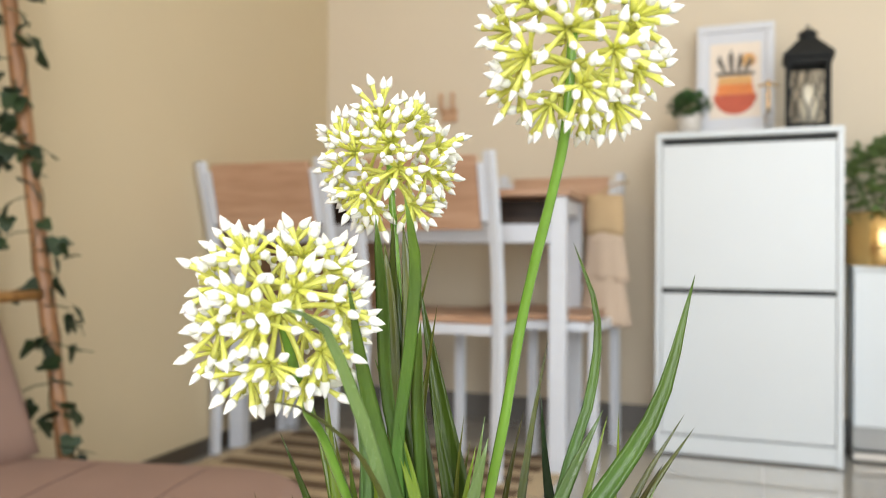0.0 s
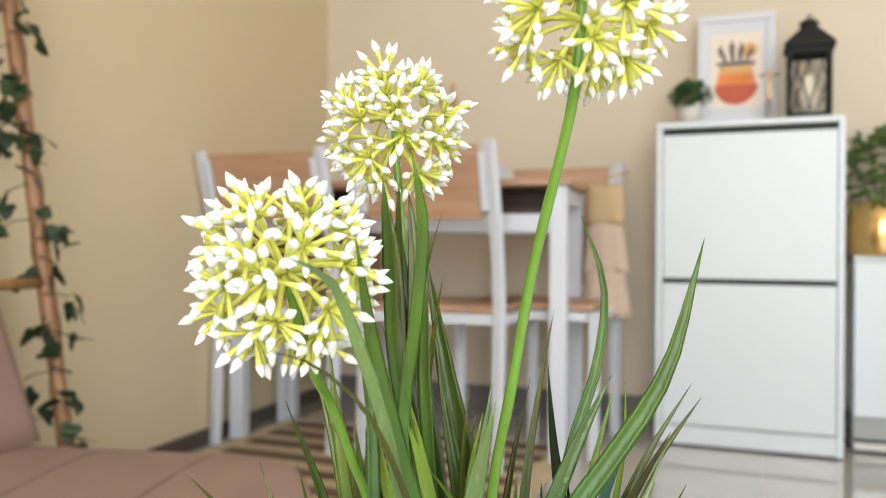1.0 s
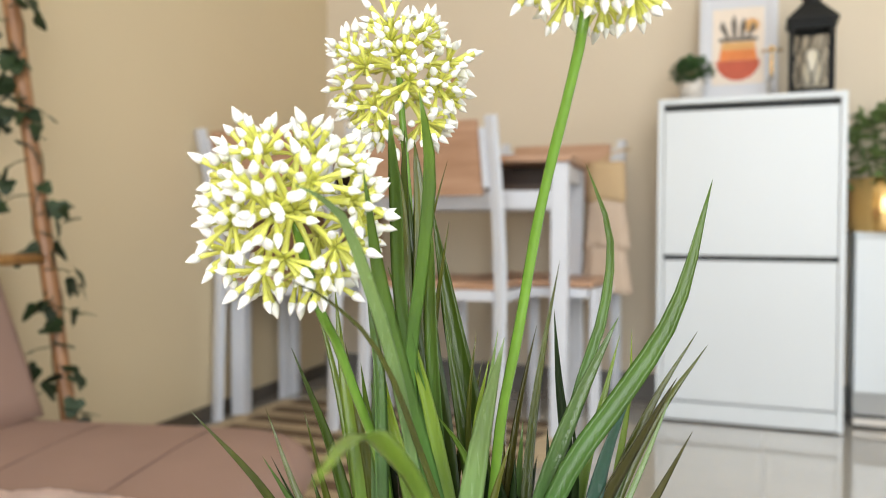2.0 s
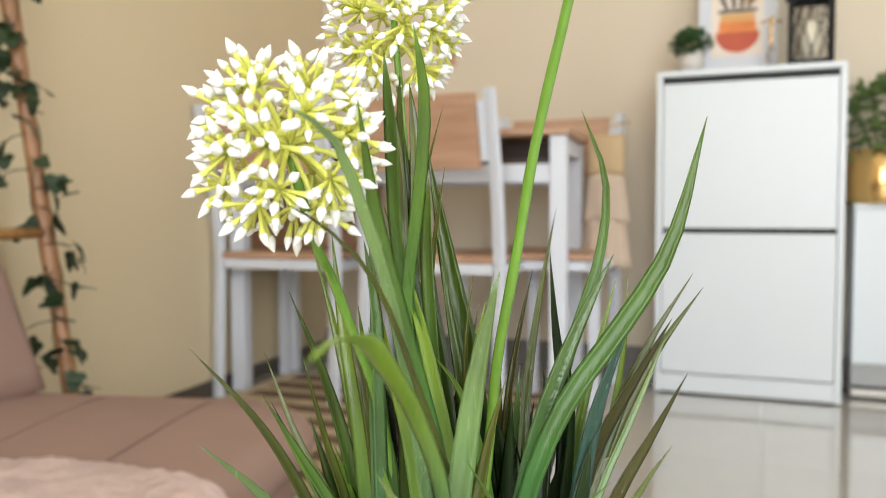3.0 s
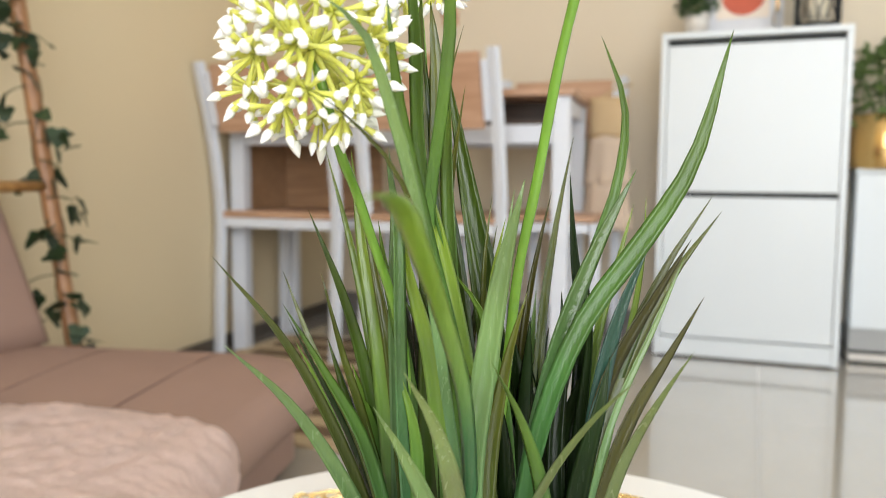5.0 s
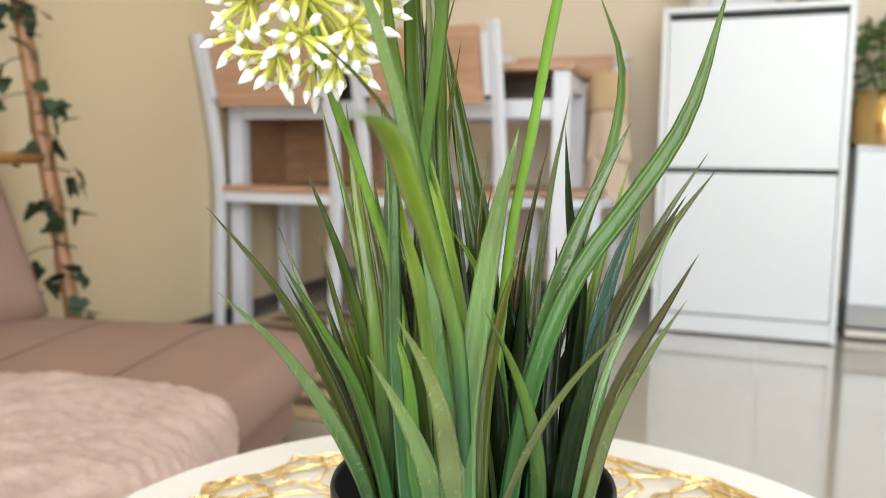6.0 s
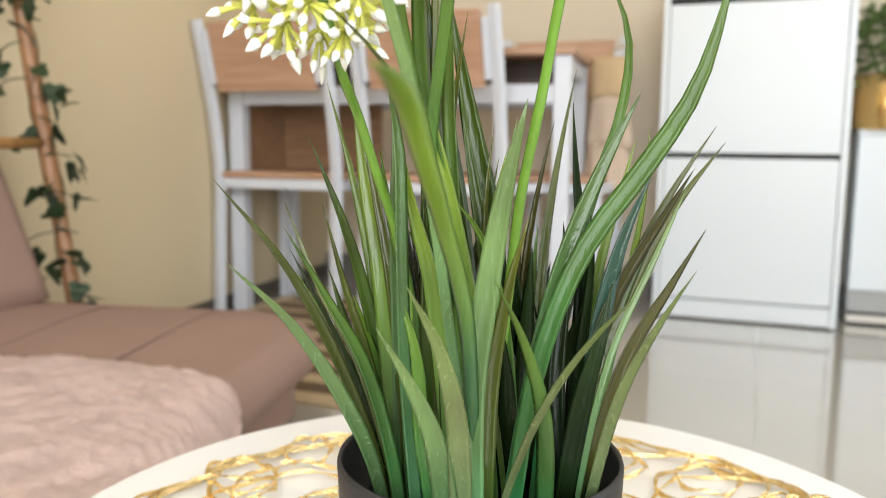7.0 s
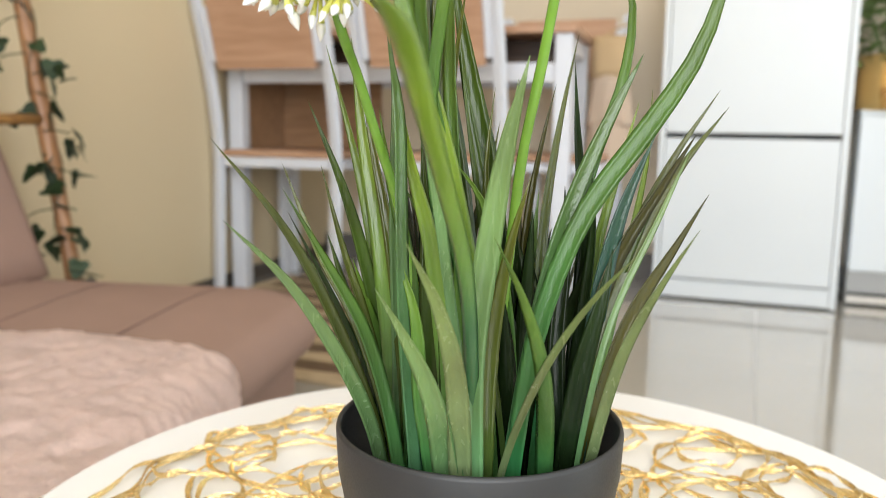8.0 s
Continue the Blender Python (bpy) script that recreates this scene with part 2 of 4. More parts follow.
def curve_points(stops, count):
    """A smooth line through the stops, its pace set by their distances."""
    stops = [Vector(p) for p in stops]
    pts = [2 * stops[0] - stops[1], *stops, 2 * stops[-1] - stops[-2]]
    knots = [0.0]
    for a, b in zip(pts, pts[1:]):
        knots.append(knots[-1] + max(1e-6, (b - a).length) ** 0.75)
    out = []
    for i in range(count):
        u = knots[1] + (knots[-2] - knots[1]) * i / (count - 1)
        k = 1
        while k < len(stops) - 1 and u > knots[k + 1]:
            k += 1
        t0, t1, t2, t3 = knots[k - 1:k + 3]
        p0, p1, p2, p3 = pts[k - 1:k + 3]
        a1 = p0.lerp(p1, (u - t0) / (t1 - t0))
        a2 = p1.lerp(p2, (u - t1) / (t2 - t1))
        a3 = p2.lerp(p3, (u - t2) / (t3 - t2))
        b1 = a1.lerp(a2, (u - t0) / (t2 - t0))
        b2 = a2.lerp(a3, (u - t1) / (t3 - t1))
        out.append(b1.lerp(b2, (u - t1) / (t2 - t1)))
    return out


def blade(points, width, facing, fold=0.25, thick=0.0003, hold=0.2, fall=1.6, twist=0.0):
    """A creased, tapering, slightly twisted leaf blade with a thin body."""
    bm = bmesh.new()
    n = len(points)
    rows = []
    spans = (-1.0, -0.55, 0.0, 0.55, 1.0)
    for i, p in enumerate(points):
        s = i / (n - 1)
        along = (points[min(i + 1, n - 1)] - points[max(i - 1, 0)]).normalized()
        across = along.cross(Matrix.Rotation(radians(twist * s), 3, "Z") @ facing) if facing else Vector((0.97, 0.2, 0.1)) - along * along.dot(Vector((0.97, 0.2, 0.1)))
        across = across.normalized() if across.length > 1e-4 else Vector((1, 0, 0))
        out = across.cross(along)
        w = 0.5 * width * (0.88 + 0.12 * s / hold if s < hold else max(0.02, 1 - ((s - hold) / (1 - hold)) ** fall))
        front = [p + across * w * k + out * w * fold * (1.5 * abs(k) - 0.7) for k in spans]
        back = [p + across * w * k + out * (w * fold * (1.5 * abs(k) - 0.7) - min(thick, w * 0.4)) for k in spans[3:0:-1]]
        rows.append([bm.verts.new(q) for q in front + back])
    for a, b in zip(rows, rows[1:]):
        for k in range(8):
            bm.faces.new((a[k], a[(k + 1) % 8], b[(k + 1) % 8], b[k]))
    bm.faces.new(rows[0][::-1])
    bm.faces.new(rows[-1])
    for f in bm.faces:
        f.smooth = True
    return bm


# ---- the room ----


def structure(name, bm, mat, label, parent_m=ROOM):
    ob = part(name, bm, mat)
    ob.matrix_basis = parent_m
    return tagged(ob, label, name.split("_")[0], kind="structure")


T = 0.12
structure("wall_far", box(-T, LENGTH + T, 0, T, 0, HEIGHT, 0), FAR_LIT_PAINT, "cream painted wall behind the dining table, toned for brighter light")
SIDE = Matrix.Translation(CORNER) @ pose(0, 0, 0, 0, 0, -17)
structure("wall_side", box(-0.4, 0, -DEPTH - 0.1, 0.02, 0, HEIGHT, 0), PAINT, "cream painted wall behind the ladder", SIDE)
wall = box(-T, 1.05, -DEPTH - T, -DEPTH, 0, HEIGHT, 0)
box(3.45, LENGTH + T, -DEPTH - T, -DEPTH, 0, HEIGHT, 0, wall)
box(1.05, 3.45, -DEPTH - T, -DEPTH, 0, 0.12, 0, wall)
box(1.05, 3.45, -DEPTH - T, -DEPTH, 2.6, HEIGHT, 0, wall)
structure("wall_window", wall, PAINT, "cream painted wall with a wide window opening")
wall = box(LENGTH, LENGTH + T, -DEPTH, -2.85, 0, HEIGHT, 0)
box(LENGTH, LENGTH + T, -1.35, 0, 0, HEIGHT, 0, wall)
box(LENGTH, LENGTH + T, -2.85, -1.35, 0, 0.08, 0, wall)
box(LENGTH, LENGTH + T, -2.85, -1.35, 2.5, HEIGHT, 0, wall)
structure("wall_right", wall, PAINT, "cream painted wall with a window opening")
structure("ceiling", box(-T, LENGTH + T, -DEPTH - T, T, HEIGHT, HEIGHT + T, 0), CEILING, "plain white painted ceiling")
floor = structure("floor", box(-T, LENGTH + T, -DEPTH - T, T, -0.1, -0.004, 0), GROUT, "polished beige tile floor with thin joints")
structure("baseboard", box(0.001, LENGTH, -0.012, -0.001, 0, 0.085, 0.002), SKIRT, "grey tile baseboard along the far wall")
structure("baseboard", box(0.001, 0.010, -DEPTH, -0.02, 0, 0.045, 0.002), SKIRT_DARK, "low dark brown baseboard along the side wall", SIDE)

# ---- shoe cabinet and what stands on it ----


def shoe_cabinet():
    w, d, h, t = 0.2485, 0.28, 0.935, 0.017
    top = thing("shoe_cabinet", pose(0.8315, 2.356, 0, 0, 0, YAW), "tall white two-door shoe cabinet with black slots", "cabinet")
    for s in (-1, 1):
        part("side_panel", box(min(s * w, s * (w - t)), max(s * w, s * (w - t)), 0, d, 0.004, h - t, 0.0015), MELAMINE, top)
    part("top_panel", box(-w, w, -0.001, d, h - t + 0.0005, h, 0.0015), MELAMINE, top)
    part("back_panel", box(-w + t, w - t, d - 0.006, d - 0.001, 0.01, h - t, 0), MELAMINE, top)
    part("inner_panel", box(-w + t, w - t, 0.024, 0.03, 0.06, h - t - 0.001, 0), BLACK_GAP, top, "black inner panel behind the slots")
    part("kick_board", box(-w + t + 0.0005, w - t - 0.0005, 0.003, 0.02, 0.007, 0.059, 0.001), MELAMINE, top)
    # black strip added to give the cabinet's contact shade at the floor
    part("dark_base_strip", box(-w + 0.004, w - 0.004, 0.008, d - 0.01, 0.0, 0.0035, 0), BLACK_GAP, top, "dark strip added as contact shade under the cabinet")
    for z0, z1 in ((0.064, 0.470), (0.485, 0.898)):
        part("door", box(-w + t + 0.002, w - t - 0.002, 0.001, 0.018, z0, z1, 0.0015), MELAMINE, top)


def picture_frame():
    w, h = 0.112, 0.36
    top = thing("picture_frame", pose(0.853, 2.520, 0.937, -9, 0, YAW), "white framed print of a striped red vase", "picture")
    for x0, x1, z0, z1 in ((-w, w, 0, 0.024), (-w, w, h - 0.024, h), (-w, -w + 0.024, 0.0245, h - 0.0245), (w - 0.024, w, 0.0245, h - 0.0245)):
        part("frame_bar", box(x0, x1, 0, 0.016, z0, z1, 0.002), FRAME_WHITE, top)
    part("mount", box(-w + 0.022, w - 0.022, 0.009, 0.013, 0.022, h - 0.022, 0), FRAME_WHITE, top)
    art = part("print", box(-0.074, 0.074, 0.0075, 0.009, 0.062, 0.300, 0), PAPER, top, "cream paper print with a potted plant")

    def shape(name, pts, mat, y):
        bm = bmesh.new()
        pts = [(1.25 * x, 0.072 + 1.25 * (z - 0.085)) for x, z in pts]
        front = [bm.verts.new((x, y, z)) for x, z in pts]
        back = [bm.verts.new((x, y + 0.0008, z)) for x, z in pts]
        bm.faces.new(front)
        bm.faces.new(back[::-1])
        for k in range(len(pts)):
            bm.faces.new((front[k], back[k], back[(k + 1) % len(pts)], front[(k + 1) % len(pts)]))
        bmesh.ops.recalc_face_normals(bm, faces=bm.faces)
        part(name, bm, mat, art)

    shape("vase_base", [(0.05 * math.cos(a), 0.135 + 0.05 * math.sin(a)) for a in [math.pi + math.pi * k / 14 for k in range(15)]], RED, 0.0060)
    shape("vase_band", ((-0.044, 0.1355), (0.044, 0.1355), (0.040, 0.162), (-0.040, 0.162)), ORANGE, 0.0061)
    shape("vase_band", ((-0.040, 0.1625), (0.040, 0.1625), (0.038, 0.182), (-0.038, 0.182)), OCHRE, 0.0061)
    shape("vase_rim", ((-0.044, 0.184), (0.044, 0.184), (0.044, 0.193), (-0.044, 0.193)), INK, 0.0060)
    shape("sun_shape", [(0.030 + 0.018 * math.cos(a), 0.222 + 0.018 * math.sin(a)) for a in [2 * math.pi * k / 16 for k in range(16)]], OCHRE, 0.0064)
    for x, lean, h2 in ((-0.024, -0.012, 0.045), (-0.008, -0.002, 0.058), (0.008, 0.004, 0.05), (0.022, 0.012, 0.036)):
        shape("plant_shape", ((x - 0.004, 0.194), (x + 0.004, 0.194), (x + lean + 0.007, 0.194 + h2 * 0.6), (x + lean, 0.194 + h2), (x + lean - 0.007, 0.194 + h2 * 0.6)), INK, 0.0056)


def lantern():
    top = thing("lantern", pose(1.013, 2.385, 0.9355, 0, 0, YAW) @ Matrix.Diagonal((0.9, 0.9, 1.03, 1)), "black metal lantern with lattice sides and a candle", "lantern")
    s, h = 0.058, 0.195
    part("base", box(-s - 0.006, s + 0.006, -s - 0.006, s + 0.006, 0, 0.016, 0.003), IRON, top)
    for x in (-1, 1):
        for y in (-1, 1):
            part("corner_post", box(x * s - 0.006, x * s + 0.006, y * s - 0.006, y * s + 0.006, 0.0165, h, 0.001), IRON, top)
    for k in range(4):
        turn = pose(0, 0, 0, 0, 0, 90 * k)
        side = part("lattice", box(-s + 0.0065, s - 0.0065, -s - 0.003, -s + 0.003, h - 0.018, h, 0.001), IRON, top, "diamond lattice of black bars")
        side.matrix_basis = turn
        for x0, z0, x1, z1 in ((-1, 0.02, 0.15, 0.18), (-0.15, 0.02, 1, 0.18), (-1, 0.10, -0.4, 0.18), (0.4, 0.02, 1, 0.10), (1, 0.02, -0.15, 0.18), (0.15, 0.02, -1, 0.18), (1, 0.10, 0.4, 0.18), (-0.4, 0.02, -1, 0.10)):
            e = s - 0.008
            part("bar", tube([(x0 * e, -s, z0), (x1 * e, -s, z1)], 0.0022, 6), IRON, side)
    r = math.sqrt(2)
    bm = lathe([(0, h), ((s + 0.016) * r, h), ((s + 0.016) * r, h + 0.008), (0.030 * r, h + 0.052), (0.024 * r, h + 0.056), (0, h + 0.056)], 4)
    bmesh.ops.rotate(bm, matrix=Matrix.Rotation(radians(45), 3, "Z"), verts=bm.verts)
    part("roof", bm, IRON, top)
    bm = lathe([(0, h + 0.0565), (0.026, h + 0.0565), (0.027, h + 0.070), (0.032, h + 0.073), (0.014, h + 0.084), (0, h + 0.086)], 16)
    part("chimney_cap", bm, IRON, top, smooth=False)
    part("ring", tube([(0.006 * math.cos(a), 0, h + 0.090 + 0.006 * math.sin(a)) for a in [2 * math.pi * k / 16 for k in range(17)]], 0.0022, 6), IRON, top)
    part("candle", lathe([(0, 0.0165), (0.030, 0.0165), (0.030, 0.12), (0.026, 0.123), (0.010, 0.118), (0, 0.118)], 24), WAX, top, "ivory pillar candle", True)


def leafy_ball(top, name, mat, centre, radius, count, size, squash=1.0, seed=1):
    rng = random.Random(seed)
    leaf = bmesh.new()
    pts = [(0, 0, 0), (0.4, 0.35, 0.1), (0.36, 0.75, 0.16), (0, 1, 0.05), (-0.36, 0.75, 0.16), (-0.4, 0.35, 0.1)]
    up = [leaf.verts.new((size * x, size * y, size * z)) for x, y, z in pts]
    dn = [leaf.verts.new((size * x, size * y, size * z - size * 0.05)) for x, y, z in pts]
    leaf.faces.new(up)
    leaf.faces.new(dn[::-1])
    for k in range(6):
        leaf.faces.new((up[k], dn[k], dn[(k + 1) % 6], up[(k + 1) % 6]))
    bmesh.ops.recalc_face_normals(leaf, faces=leaf.faces)
    data = bpy.data.meshes.new(name)
    leaf.to_mesh(data)
    leaf.free()
    data.materials.append(mat)
    for k in range(count):
        z = rng.uniform(-0.75, 1)
        a = rng.uniform(0, 2 * math.pi)
        out = Vector((math.sqrt(1 - z * z) * math.cos(a), math.sqrt(1 - z * z) * math.sin(a), z))
        q = (out + Vector([rng.uniform(-0.7, 0.7) for _ in range(3)])).normalized().to_track_quat("Y", "Z")
        at = Vector(centre) + radius * rng.uniform(0.55, 1.0) * Vector((out.x, out.y, out.z * squash))
        piece(name, data, top, Matrix.LocRotScale(at, q, Vector.Fill(3, rng.uniform(0.7, 1.25))))


def topiary():
    top = thing("potted_topiary", pose(0.698, 2.455, 0.9355, 0, 0, YAW), "small round green topiary in a pale grey pot", "potted plant")
    part("pot", lathe([(0, 0), (0.030, 0), (0.037, 0.058), (0.034, 0.060), (0.032, 0.052), (0, 0.052)], 28), CERAMIC, top, smooth=True)
    leafy_ball(top, "leaf", BOX_GREEN, (0, 0, 0.080), 0.053, 290, 0.019, 0.66, 3)
    part("trunk", tube([(0, 0, 0.05), (0.002, 0, 0.09)], 0.004, 6), POLE, top)


def candlestick():
    top = thing("candlestick", pose(0.916, 2.420, 0.9355, 0, 0, YAW), "slim brass ornament with a crossbar on a glass foot", "ornament")
    part("foot", lathe([(0, 0), (0.016, 0), (0.017, 0.004), (0.010, 0.012), (0.013, 0.045), (0.010, 0.058), (0, 0.060)], 20), GLASS, top, "small clear glass foot", True)
    part("rod", lathe([(0, 0.0605), (0.006, 0.0605), (0.004, 0.075), (0.004, 0.145), (0.007, 0.150), (0, 0.153)], 14), BRASS, top, smooth=True)
    part("crossbar", tube([(-0.028, 0, 0.135), (0, 0, 0.141), (0.028, 0, 0.135)], 0.004, 8), BRASS, top, smooth=True)


def sideboard_and_planter():
    top = thing("sideboard", pose(1.37, 2.275, 0, 0, 0, YAW), "plain white low sideboard on a grey plinth", "sideboard")
    part("body", box(-0.25, 0.33, 0, 0.24, 0.10, 0.54, 0.004), MELAMINE, top)
    part("top_panel", box(-0.252, 0.332, -0.004, 0.24, 0.5405, 0.553, 0.002), MELAMINE, top)
    part("plinth", box(-0.25, 0.33, 0.012, 0.23, 0.036, 0.0995, 0.001), PLINTH, top, "pale grey recessed plinth")
    part("base_rail", box(-0.25, 0.33, 0.0, 0.235, 0.008, 0.028, 0.002), CERAMIC, top)
    part("dark_base_strip", box(-0.25, 0.33, 0.006, 0.23, 0.0, 0.0075, 0), BLACK_GAP, top, "dark strip under the plinth")
    part("shadow_strip", box(-0.25, 0.33, 0.006, 0.23, 0.0285, 0.0355, 0), BLACK_GAP, top, "dark strip above the rail")
    pot = thing("gold_planter", pose(1.226, 2.395, 0.5535, 0, 0, YAW), "shiny gold cylinder planter with a bushy green plant", "potted plant")
    part("pot", lathe([(0, 0), (0.088, 0), (0.092, 0.004), (0.092, 0.150), (0.088, 0.152), (0.086, 0.130), (0, 0.130)], 48), BRASS, pot, "shiny gold metal cylinder", True)
    leafy_ball(pot, "leaf", FERN_GREEN, (0, 0, 0.235), 0.125, 260, 0.030, 1.0, 8)
    for k in range(12):
        a = k * 2.4
        part("stalk", tube([(0.02 * math.cos(a), 0.02 * math.sin(a), 0.125), (0.07 * math.cos(a), 0.07 * math.sin(a), 0.26)], 0.0025, 5), FERN_GREEN, pot)


shoe_cabinet()
picture_frame()
lantern()
topiary()
candlestick()
sideboard_and_planter()

# ---- dining corner ----


def dining_chair():
    top = thing("dining_chair", pose(-0.053, 2.19, 0, 0, 0, YAW), "white steel dining chair with brown wooden seat and backrest", "chair", "chairs round the dining table")
    for s in (-1, 1):
        x = s * 0.19
        part("back_post", tube(curve_points([(x, -0.018, 0), (x, -0.006, 0.25), (x, 0, 0.42), (x, -0.035, 0.64), (x, -0.09, 0.835)], 14), 0.0165, 4), STEEL, top)
        part("front_leg", tube([(x, 0.335, 0), (x, 0.335, 0.400)], 0.0155, 4), STEEL, top)
        part("side_rail", box(x - 0.010, x + 0.010, 0.018, 0.318, 0.372, 0.399, 0.002), STEEL, top)
        part("bracket", box(-0.008, 0.008, -0.012, 0.012, -0.075, 0.075, 0.004, m=pose(s * 0.166, -0.062, 0.735, 15, 0, 0)), STEEL, top)
    part("seat_rail", box(-0.172, 0.172, -0.008, 0.012, 0.374, 0.401, 0.002), STEEL, top)
    part("seat_rail", box(-0.172, 0.172, 0.325, 0.345, 0.374, 0.399, 0.002), STEEL, top)
    part("seat", box(-0.185, 0.185, -0.005, 0.35, 0.4015, 0.421, 0.006), BOARD, top, "brown wooden seat board")
    part("backrest", box(-0.156, 0.156, -0.008, 0.008, -0.095, 0.095, 0.004, m=pose(0, -0.062, 0.735, 15, 0, 0)), BOARD, top, "brown wooden backrest board")
    return top


def dining_table():
    top = thing("dining_table", pose(-0.177, 2.335, 0, 0, 0, -16), "white steel dining table with a brown wooden top", "table")
    w, d = 0.50, 0.37
    part("tabletop", box(-w - 0.012, w + 0.012, -0.012, d, 0.736, 0.756, 0.004), BOARD, top, "brown wooden table top")
    for x in (-w + 0.0, w - 0.045):
        for y in (0, d - 0.045):
            part("leg", box(x, x + 0.045, y, y + 0.045, 0, 0.735, 0.003), STEEL, top)
    for y in (0.006, d - 0.04):
        part("long_rail", box(-w + 0.046, w - 0.046, y, y + 0.03, 0.612, 0.662, 0.003), STEEL, top)
    for x in (-w + 0.006, w - 0.036):
        part("end_rail", box(x, x + 0.03, 0.046, d - 0.046, 0.69, 0.734, 0.003), STEEL, top)
    # dark boards line the gap under the top; its shade is in their colour
    part("storage_tray", box(-w + 0.05, w - 0.05, 0.04, d - 0.05, 0.664, 0.676, 0.001), SHADED_BOARD, top, "brown tray under the top, darkened for shade")
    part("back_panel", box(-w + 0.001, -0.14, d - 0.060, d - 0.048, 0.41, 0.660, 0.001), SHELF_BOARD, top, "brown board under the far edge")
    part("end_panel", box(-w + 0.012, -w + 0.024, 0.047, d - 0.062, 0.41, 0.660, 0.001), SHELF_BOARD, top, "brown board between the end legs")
    part("tray_back", box(-w + 0.05, w - 0.05, 0.16, 0.172, 0.677, 0.734, 0.001), SHADED_BOARD, top)


chair = dining_chair()
copy_thing(chair, pose(-0.493, 2.35, 0, 0, 0, YAW))
copy_thing(chair, pose(0.325, 2.62, 0.0, 0, 0, YAW + 180))
dining_table()


def hanging_cloth(at, label, wide, drop):
    top = thing("hanging_cloth", at, label, "cloth")

    def tier(name, z0, z1, w0, w1, mat, waves, amp):
        bm = bmesh.new()
        rows = []
        for j in range(7):
            f = j / 6
            z, w = z1 + (z0 - z1) * f, w1 + (w0 - w1) * f
            ring = []
            for k in range(40):
                a = 2 * math.pi * k / 40
                swell = 1 + amp * f * math.sin(waves * a + 0.6)
                ring.append(bm.verts.new((w * math.cos(a) * swell, 0.024 * math.sin(a) * swell, z + 0.004 * f * math.sin(3 * a))))
            rows.append(ring)
        for a, b in zip(rows, rows[1:]):
            for k in range(40):
                bm.faces.new((a[k], a[(k + 1) % 40], b[(k + 1) % 40], b[k]))
        bm.faces.new(rows[0][::-1])
        bm.faces.new(rows[-1])
        bmesh.ops.recalc_face_normals(bm, faces=bm.faces)
        part(name, bm, mat, top, smooth=True)

    tier("cloth_band", 0.640 - drop, 0.756 - drop, 0.056 * wide, 0.054 * wide, CLOTH, 5, 0.03)
    tier("ruffle", 0.500 - drop, 0.645 - drop, 0.066 * wide, 0.052 * wide, RUFFLE, 7, 0.10)
    tier("ruffle", 0.370 - drop, 0.510 - drop, 0.070 * wide, 0.056 * wide, RUFFLE, 8, 0.14)
    part("strap", tube(curve_points([(-0.03, 0, 0.75 - drop), (0.02, 0.05, 0.79 - drop), (0.055, 0.085, 0.80 - drop)], 8), 0.004, 6), CLOTH, top)


hanging_cloth(pose(0.455, 2.465, 0, 0, 0, YAW), "tan and peach ruffled cloth hanging beside the dining table", 1.0, 0.0)


def rug():
    top = thing("rug", pose(-0.26, 2.08, 0.0, 0, 0, YAW), "beige and brown striped woven rug with fringed edges", "rug")
    w, d, n = 0.42, 0.47, 16
    for k in range(n):
        y0 = -d + 2 * d * k / n
        part("stripe", box(-w, w, y0 + 0.001, y0 + 2 * d / n - 0.001, 0, 0.008 if k % 2 else 0.0075, 0.002), RUG_DARK if k % 2 else RUG, top)
    rng = random.Random(4)
    bm = bmesh.new()
    for s in (-1, 1):
        for k in range(90):
            y = -d + 2 * d * (k + 0.5) / 90
            tube([(s * w, y, 0.005), (s * (w + 0.03), y + rng.uniform(-0.006, 0.006), 0.004), (s * (w + 0.06), y + rng.uniform(-0.012, 0.012), 0.002)], 0.0022, 5, bm)
    tagged(part("fringe", bm, RUG, top, "beige thread fringe"), kind="stuff")


rug()


def wall_hook():
    top = thing("wall_hook", ROOM @ pose(0.50, 0, 1.10), "small wooden wall hook with two prongs", "hook")
    part("plate", box(-0.03, 0.03, -0.010, -0.0005, -0.05, 0.0, 0.003), HOOK_WOOD, top)
    for x in (-0.022, 0.022):
        part("prong", tube(curve_points([(x, -0.010, -0.02), (x, -0.03, 0.0), (x, -0.035, 0.05)], 8), 0.007, 8), HOOK_WOOD, top, smooth=True)


wall_hook()

# ---- ladder with ivy ----


def ladder():
    top = thing("decor_ladder", Matrix(), "brown wooden decorative ladder leaning on the wall", "ladder")
    near = Vector((-0.292, -0.956, 0)) * 0.42
    foot, head = Vector((-0.703, 1.600, 0)), Vector((-0.922, 1.679, 1.37))
    for shift in (Vector((0, 0, 0)), near):
        a, b = foot + shift, head + shift
        pts = [a.lerp(b, k / 9) for k in range(10)]
        part("rail", tube(pts, [0.0158 + 0.0012 * math.sin(2.3 * k) for k in range(10)], 12), POLE, top, smooth=True)
    for f in (0.366, 0.86):
        p = foot.lerp(head, f)
        part("rung", tube([p - near * 0.02, p + near * 0.5, p + near * 1.02], [0.0105, 0.011, 0.0105], 10), RUNG_WOOD, top, "light brown wooden rung", smooth=True)
    return foot, head


